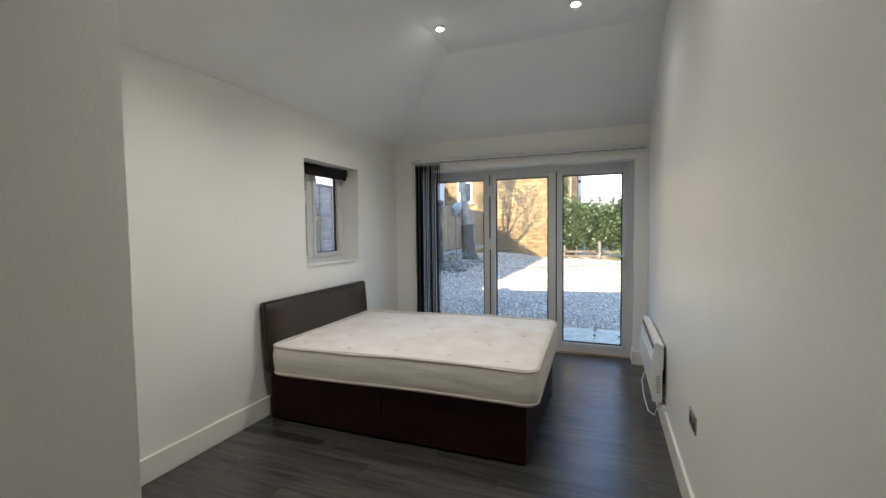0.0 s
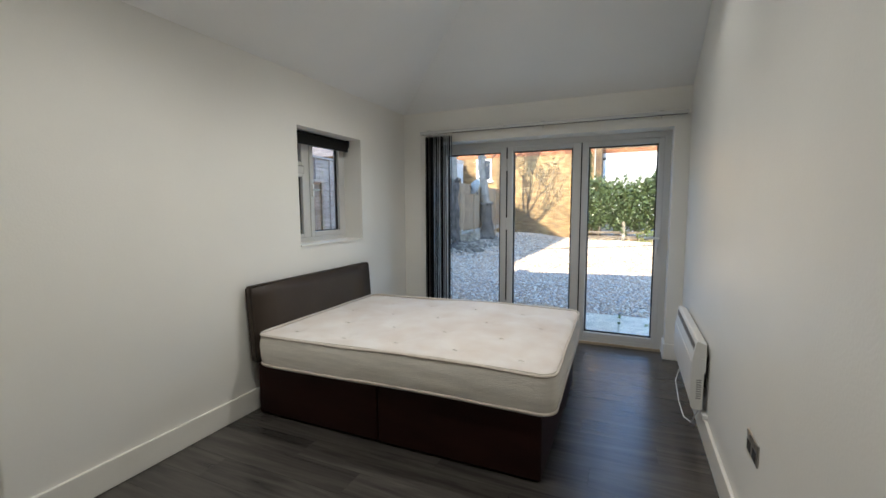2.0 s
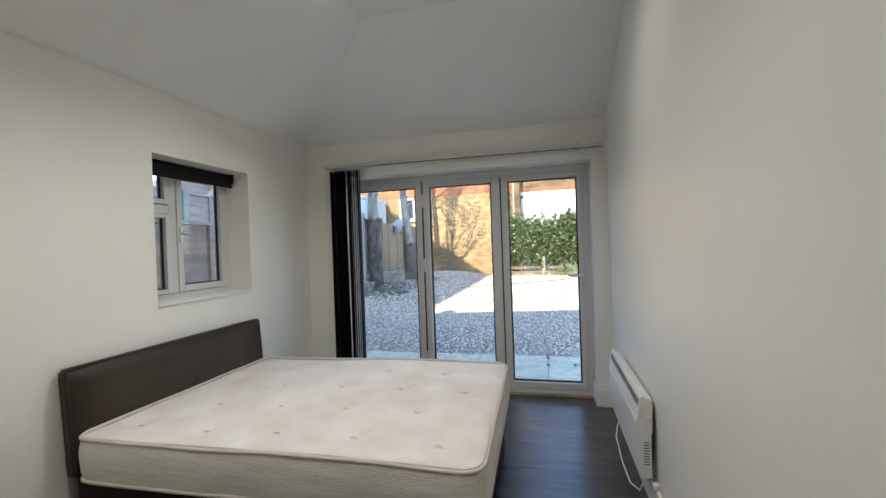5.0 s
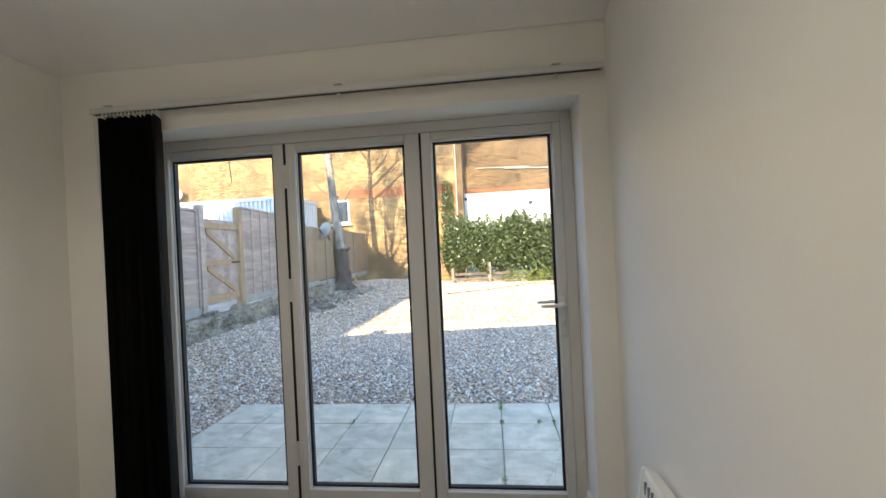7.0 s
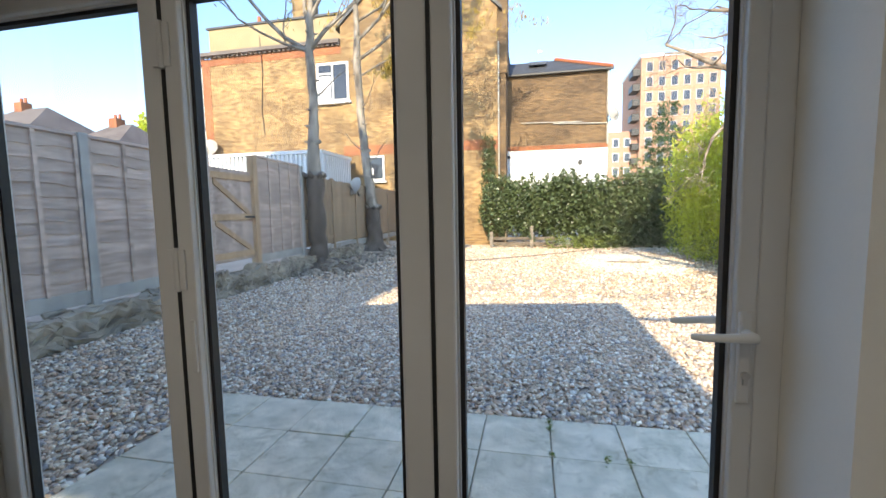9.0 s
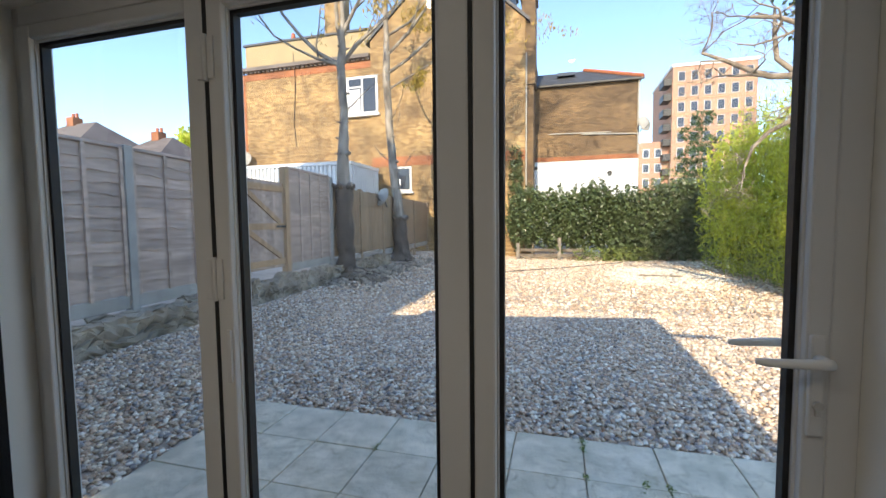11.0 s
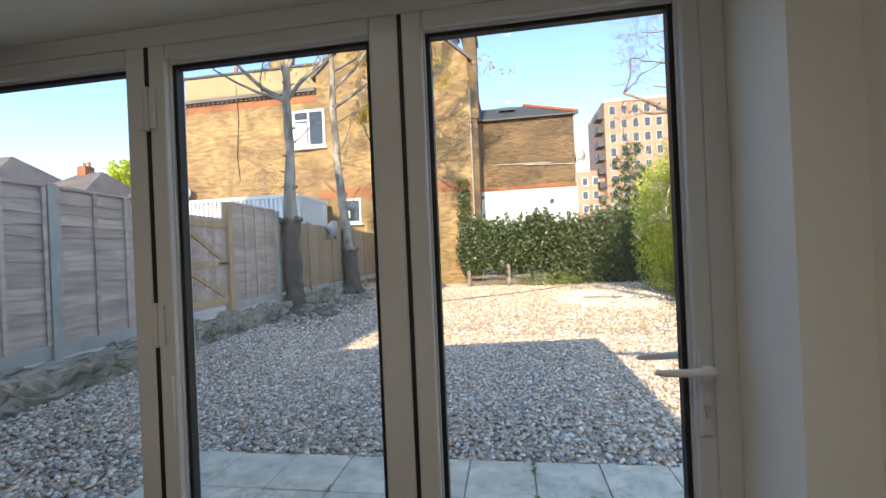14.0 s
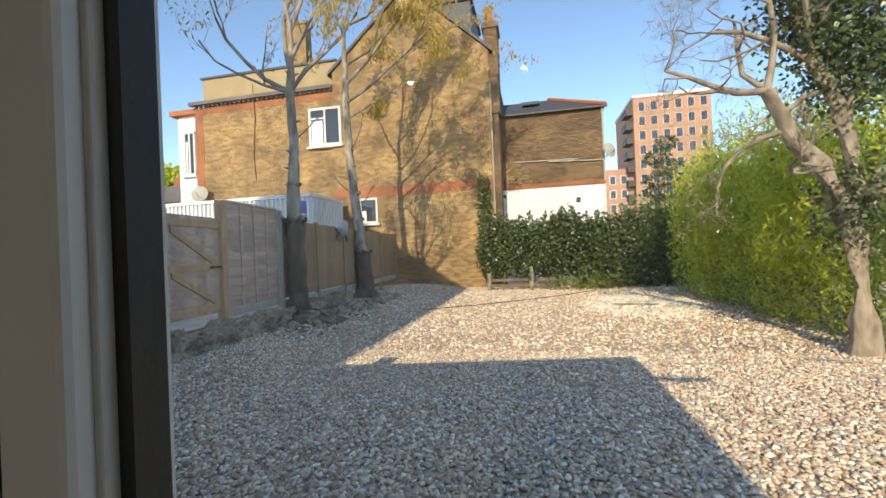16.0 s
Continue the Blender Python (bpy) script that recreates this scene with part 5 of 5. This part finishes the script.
def far_window(parent, x0, x1, z0, z1, y, split=0.0, frame_w=0.09, post=True):
    """A white casement with panes, sill and recess."""
    wn = part("window", boxes(((x0, y - 0.05, z0), (x0 + frame_w, y + 0.02, z1)), ((x1 - frame_w, y - 0.05, z0), (x1, y + 0.02, z1)), ((x0, y - 0.049, z1 - frame_w), (x1, y + 0.02, z1)), ((x0, y - 0.049, z0), (x1, y + 0.02, z0 + frame_w))), UPVC, parent, "white window frame")
    if post:
        part("mullion", boxes((((x0 + x1) / 2 - 0.05, y - 0.048, z0 + frame_w), ((x0 + x1) / 2 + 0.05, y + 0.02, z1 - frame_w))), UPVC, wn)
    if split:
        part("transom", boxes(((x0 + 0.05, y - 0.046, z1 - split), ((x0 + x1) / 2, y + 0.02, z1 - split + 0.08))), UPVC, wn)
    part("pane", boxes(((x0 + 0.02, y - 0.02, z0 + 0.02), (x1 - 0.02, y - 0.008, z1 - 0.02))), DARKGL, wn)
    part("curtain", boxes(((x0 + frame_w + 0.02, y - 0.026, z0 + 0.1), ((x0 + x1) / 2 - 0.12, y - 0.0215, z1 - frame_w - 0.5))), RENDERW, wn)
    part("sill", boxes(((x0 - 0.1, y - 0.14, z0 - 0.10), (x1 + 0.1, y + 0.01, z0))), UPVC, wn)
far_window(ho, -10.3, -8.62, 6.75, 8.6, HY, 0.55, 0.12)
far_window(ho, -7.85, -6.95, 2.9, 4.1, HY, 0.0, 0.10, False)
bm = bmesh.new()
prism(bm, [(-18.1, GZ), (-16.75, GZ), (-16.75, 9.3), (-18.1, 9.1)], HY + 0.35, HY + 5)
part("bay", bm, RENDERW, ho, "white rendered bay")
part("bay_roof", boxes(((-18.4, HY + 0.1, 9.15), (-16.7, HY + 5, 9.4))), POT, ho, "red tiled bay edge")
far_window(ho, -17.75, -17.05, 6.0, 8.3, HY + 0.33, 0.6, 0.10)
def dish(x, y, z, r, facing):
    d = thing("satellite_dish", (x, y, z), "grey round satellite dish on an arm", "satellite dish", "satellite dishes")
    bm = bmesh.new()
    f = Vector(facing).normalized()
    c = Vector((x, y, z))
    tube(bm, [c + f * r * (k * 1.4 + 0.05) for k in (-0.2, -0.12, 0.0, 0.02)], [r * 0.05, r * 0.6, r, r * 0.97], 20)
    part("reflector", bm, POSTC, d, "", True)
    bm = bmesh.new()
    tube(bm, [c - f * 0.05 + Vector((0, 0, -r * 0.7)), c + f * r * 0.9 + Vector((0, 0, -r * 0.2))], 0.014, 6)
    tube(bm, [c - f * 0.2 * r, c - f * 0.6 * r + Vector((0, 0, -r * 0.8))], 0.025, 6)
    part("arm", bm, GREYPL, d)
dish(-16.2, HY - 0.45, 4.85, 0.42, (0.25, -1, 0.25))
dish(-5.52, 15.9, 2.22, 0.31, (-0.45, -0.8, 0.35))

# white ribbed container behind the fence
co = thing("container", (-12, 19.5, GZ), "white corrugated metal container with blue marking", "container")
part("body", boxes(((-15.4, 19.55, GZ), (-8.55, 22.4, 4.0))), RENDERW, co)
for k in range(34):
    x = -15.3 + k * 0.2
    part("rib", boxes(((x, 19.47, 0.3), (x + 0.10, 19.548, 3.85)), bevel=0.01), RENDERW, co)
for k in range(14):
    part("rib", boxes(((-8.548, 19.6 + 0.2 * k, 0.3), (-8.48, 19.7 + 0.2 * k, 3.85)), bevel=0.01), RENDERW, co)
part("top_rail", boxes(((-15.4, 19.44, 3.86), (-8.55, 19.546, 4.0))), RENDERW, co)
part("side_rail", boxes(((-8.546, 19.46, 3.86), (-8.46, 22.4, 4.0))), RENDERW, co)
part("marking", boxes(((-8.95, 19.455, 3.2), (-8.7, 19.467, 3.7))), material("blue_marking", (0.10, 0.12, 0.45), 0.5, 0.2), co, "blue painted marking")

# ---- rear house with white render ----
EY = 26.0
ex = thing("rear_house", (1, EY, GZ), "brown brick house with white rendered ground floor", "house")
part("render_wall", boxes(((-1.75, EY, GZ), (3.66, EY + 6, 4.5))), RENDERW, ex)
part("brick_wall", boxes(((-1.75, EY - 0.02, 4.5), (3.66, EY + 6, 8.25))), STOCKD, ex)
part("brick_band", boxes(((-1.75, EY - 0.03, 4.44), (3.66, EY - 0.021, 4.66))), REDB, ex)
bm = bmesh.new()
v = [bm.verts.new(c) for c in ((-1.75, EY - 0.15, 8.25), (3.8, EY - 0.15, 8.25), (3.8, EY + 6, 8.25), (-1.75, EY + 6, 8.25), (-1.75, EY + 2.2, 9.55), (1.2, EY + 2.2, 9.55))]
for f in ((0, 1, 5, 4), (1, 2, 5), (2, 3, 4, 5), (3, 0, 4), (3, 2, 1, 0)):
    bm.faces.new([v[k] for k in f])
part("roof", bm, SLATE, ex)
bm = bmesh.new()
tube(bm, [(3.8, EY - 0.17, 8.3), (1.2, EY + 2.18, 9.6)], 0.09, 6)
part("hip_tiles", bm, POT, ex, "red hip tiles")
part("gutter", boxes(((-1.75, EY - 0.24, 8.14), (3.85, EY - 0.14, 8.25)), bevel=0.02), GREYPL, ex)
part("skylight", boxes(((-0.2, EY + 0.9, 9.0), (0.7, EY + 1.6, 9.16))), DARKGL, ex)
bm = bmesh.new()
tube(bm, [(1.0, EY - 0.08, 5.72), (3.6, EY - 0.08, 5.60)], 0.035, 7)
tube(bm, [(-0.6, EY - 0.06, 5.82), (2.4, EY - 0.06, 5.75)], 0.03, 6)
tube(bm, [(3.62, EY - 0.06, 8.2), (3.62, EY - 0.06, 4.6)], 0.05, 7)
part("waste_pipe", bm, POSTC, ex, "pale grey waste pipes")
bm = bmesh.new()
cylinder(bm, (2.35, EY - 0.06, 3.75), (0, 1, 0), 0.11, 0.12, 16)
part("flue", bm, GREYPL, ex, "small dark boiler flue")
part("wall_lamp", boxes(((-1.35, EY - 0.14, 4.05), (-1.15, EY, 4.2)), bevel=0.02), GREYPL, ex, "small dark wall lamp")
dish(3.85, EY - 0.3, 6.0, 0.38, (0.8, -1, 0.2))

# ---- distance ----
tw = thing("apartment_tower", (27, 92, GZ), "tall orange brick apartment block with window grid", "apartment building")
part("wall", boxes(((19.9, 91, GZ), (33.4, 108, 29.2))), TOWERB, tw)
part("parapet", boxes(((19.7, 90.8, 29.2), (33.6, 108, 29.7))), RENDERW, tw)
for s in range(9):
    z = 4.6 + s * 2.75
    part("floor_band", boxes(((19.9, 90.93, z - 0.55), (33.4, 91.0, z - 0.4))), RENDERB, tw)
    for k in range(6):
        x = 20.8 + k * 2.15
        wn = part("window", boxes(((x, 90.92, z), (x + 1.15, 91.0, z + 1.75))), RENDERW, tw)
        part("pane", boxes(((x + 0.06, 90.90, z + 0.06), (x + 1.09, 90.915, z + 1.69))), DARKGL, wn)
    part("balcony", boxes(((18.5, 91.5, z - 0.4), (19.9, 95, z - 0.15)), ((18.5, 91.5, z - 0.15), (18.6, 95, z + 0.8)), ((18.5, 91.5, z - 0.15), (19.9, 91.6, z + 0.8))), GREYPL, tw)
lb = thing("low_block", (17, 91, GZ), "low orange brick apartment block", "apartment building")
part("wall", boxes(((12.5, 93, GZ), (19.9, 106, 16.2))), TOWERB, lb)
for s in range(4):
    for k in range(3):
        x, z = 13.3 + k * 2.1, 4.8 + s * 2.8
        wn = part("window", boxes(((x, 92.92, z), (x + 1.2, 93.0, z + 1.7))), RENDERW, lb)
        part("pane", boxes(((x + 0.12, 92.90, z + 0.1), (x + 1.08, 92.915, z + 1.6))), DARKGL, wn)

def hip_house(x, y, wx, wy, ze, zr, label):
    h = thing("far_house", (x, y, GZ), label, "house", "far houses")
    part("wall", boxes(((x - wx, y - wy, GZ), (x + wx, y + wy, ze))), STOCKD, h)
    bm = bmesh.new()
    o = 0.4
    v = [bm.verts.new(c) for c in ((x - wx - o, y - wy - o, ze), (x + wx + o, y - wy - o, ze), (x + wx + o, y + wy + o, ze), (x - wx - o, y + wy + o, ze), (x - wx * 0.35, y, zr), (x + wx * 0.35, y, zr))]
    for f in ((0, 1, 5, 4), (1, 2, 5), (2, 3, 4, 5), (3, 0, 4), (3, 2, 1, 0)):
        bm.faces.new([v[k] for k in f])
    rf = part("roof", bm, TILE, h)
    c = part("chimney", boxes(((x - wx * 0.3, y - 0.4, zr - 1), (x - wx * 0.3 + 0.8, y + 0.4, zr + 0.5))), REDB, rf)
    for k in range(2):
        bm = bmesh.new()
        cylinder(bm, (x - wx * 0.3 + 0.28 + 0.45 * k, y, zr + 0.68), (0, 0, 1), 0.12, 0.4, 10)
        part("chimney_pot", bm, POT, h)
hip_house(-40.0, 31.0, 4.5, 4.0, 7.2, 10.3, "distant house with brown hipped tile roof")
hip_house(-33.5, 33.0, 3.0, 3.5, 6.4, 9.0, "distant smaller house with brown tile roof")
hip_house(-29.5, 36.0, 4.0, 3.5, 6.2, 8.4, "distant low house with tiled roof")
foliage("far_tree", [((-36.7 + 1.9 * math.sin(k * 2.1), 41 + 1.4 * math.cos(k * 1.7), 6.2 + 0.55 * k), (2.6 - 0.12 * k, 2.2, 1.5)) for k in range(9)], 420, 0.45, 0.7, BAMBOO, 12, "distant round green tree behind the roofs", "tree", [((-36.7, 41, GZ), (-36.7, 41, 8), 0.25)])
foliage("far_bare_shrub", [((9.5 + 1.2 * k, 46, 3.5), (1.4, 1.0, 3.0)) for k in range(6)], 120, 0.3, 0.25, SHRUB, 13, "distant scrubby trees before the tower", "tree", [((9.5 + 1.2 * k, 46, GZ), (9.6 + 1.2 * k, 46, 6.5), 0.1) for k in range(6)])

# unseen house added behind the room; its roof shades one side of the garden
mh_ = thing("main_house", (-9, -2.5, GZ), "taller unseen brick house added behind the garden room for its shade", "house")
bm = bmesh.new()
prism(bm, [(-16.0, GZ), (-3.22, GZ), (-3.22, 11.9), (-9.07, 15.9), (-16.0, 11.9)], -9.0, -2.0)
part("wall", bm, STOCKD, mh_)

# ---- floor planks and paving, piece by piece ----
fl = bpy.data.objects["floor"]
PW, PL = 0.182, 1.22
meshes = {}
row = 0
y = YB
while y < 4.33:
    off = (row * 0.437) % PL
    x = -2.2 - off
    while x < XR:
        x0, x1 = max(x, XL), min(x + PL, XR)
        y1 = min(y + PW, 4.335)
        if x1 - x0 > 0.02 and not (y1 < YC - 0.01 and x1 < XC):
            if y1 < YC:
                x0 = max(x0, XC)
            if y > YD:
                x0, x1 = max(x0, DX0), min(x1, DX1)
            if x1 - x0 > 0.02:
                key = (round(x1 - x0, 3), round(y1 - y, 3))
                if key not in meshes:
                    bm = boxes(((0.0003, 0.0003, -0.006), (key[0] - 0.0003, key[1] - 0.0003, 0.0)))
                    bmesh.ops.bevel(bm, geom=[e for e in bm.edges if all(v.co.z > -0.001 for v in e.verts)], offset=0.0005, segments=1, affect="EDGES")
                    me = bpy.data.meshes.new("plank")
                    bm.to_mesh(me)
                    bm.free()
                    me.materials.append(VINYL)
                    meshes[key] = me
                ob = new("plank", meshes[key])
                ob.location = (x0, y, 0)
                ob.parent = fl
        x += PL
    y += PW
    row += 1

pv = solid("pavement", boxes(((PX0, 4.36, -0.3), (PX1, PY1, -0.215))), EARTH, "pale riven stone paving slabs outside the doors", "paving")
bm = boxes(((0.004, 0.004, -0.03), (TW - 0.004, TD - 0.004, 0.0)), bevel=0.006)
slab_mesh = bpy.data.meshes.new("slab")
bm.to_mesh(slab_mesh)
bm.free()
slab_mesh.materials.append(PAVE)
rg = random.Random(2)
for i in range(9):
    for j in range(4):
        ob = new("slab", slab_mesh)
        ob.location = (PX0 + i * TW, PY0 + j * TD, -0.188 + rg.uniform(-0.002, 0.002))
        ob.rotation_euler = (rg.uniform(-0.004, 0.004), rg.uniform(-0.004, 0.004), 0)
        ob.parent = pv
weeds = []
rngn = np.random.default_rng(3)
for cx, cy in ((0.106, 6.40), (0.106, 6.30), (0.575, 5.96), (0.106, 5.96), (0.106, 5.0), (-1.3, 5.965), (0.45, 5.965)):
    weeds.append(np.array((cx, cy, -0.175)) + rngn.normal(0, 1, (40, 3)) * (0.012, 0.022, 0.007))
wd = thing("weeds", (0.12, 6.3, -0.185), "small green weeds growing in the paving joints", "weeds", "", "stuff")
tagged(polymesh("tufts_of_weed", leaf_quads(np.concatenate(weeds), 0.017, 0.5, rngn), 4, SHRUB, wd), kind="stuff")
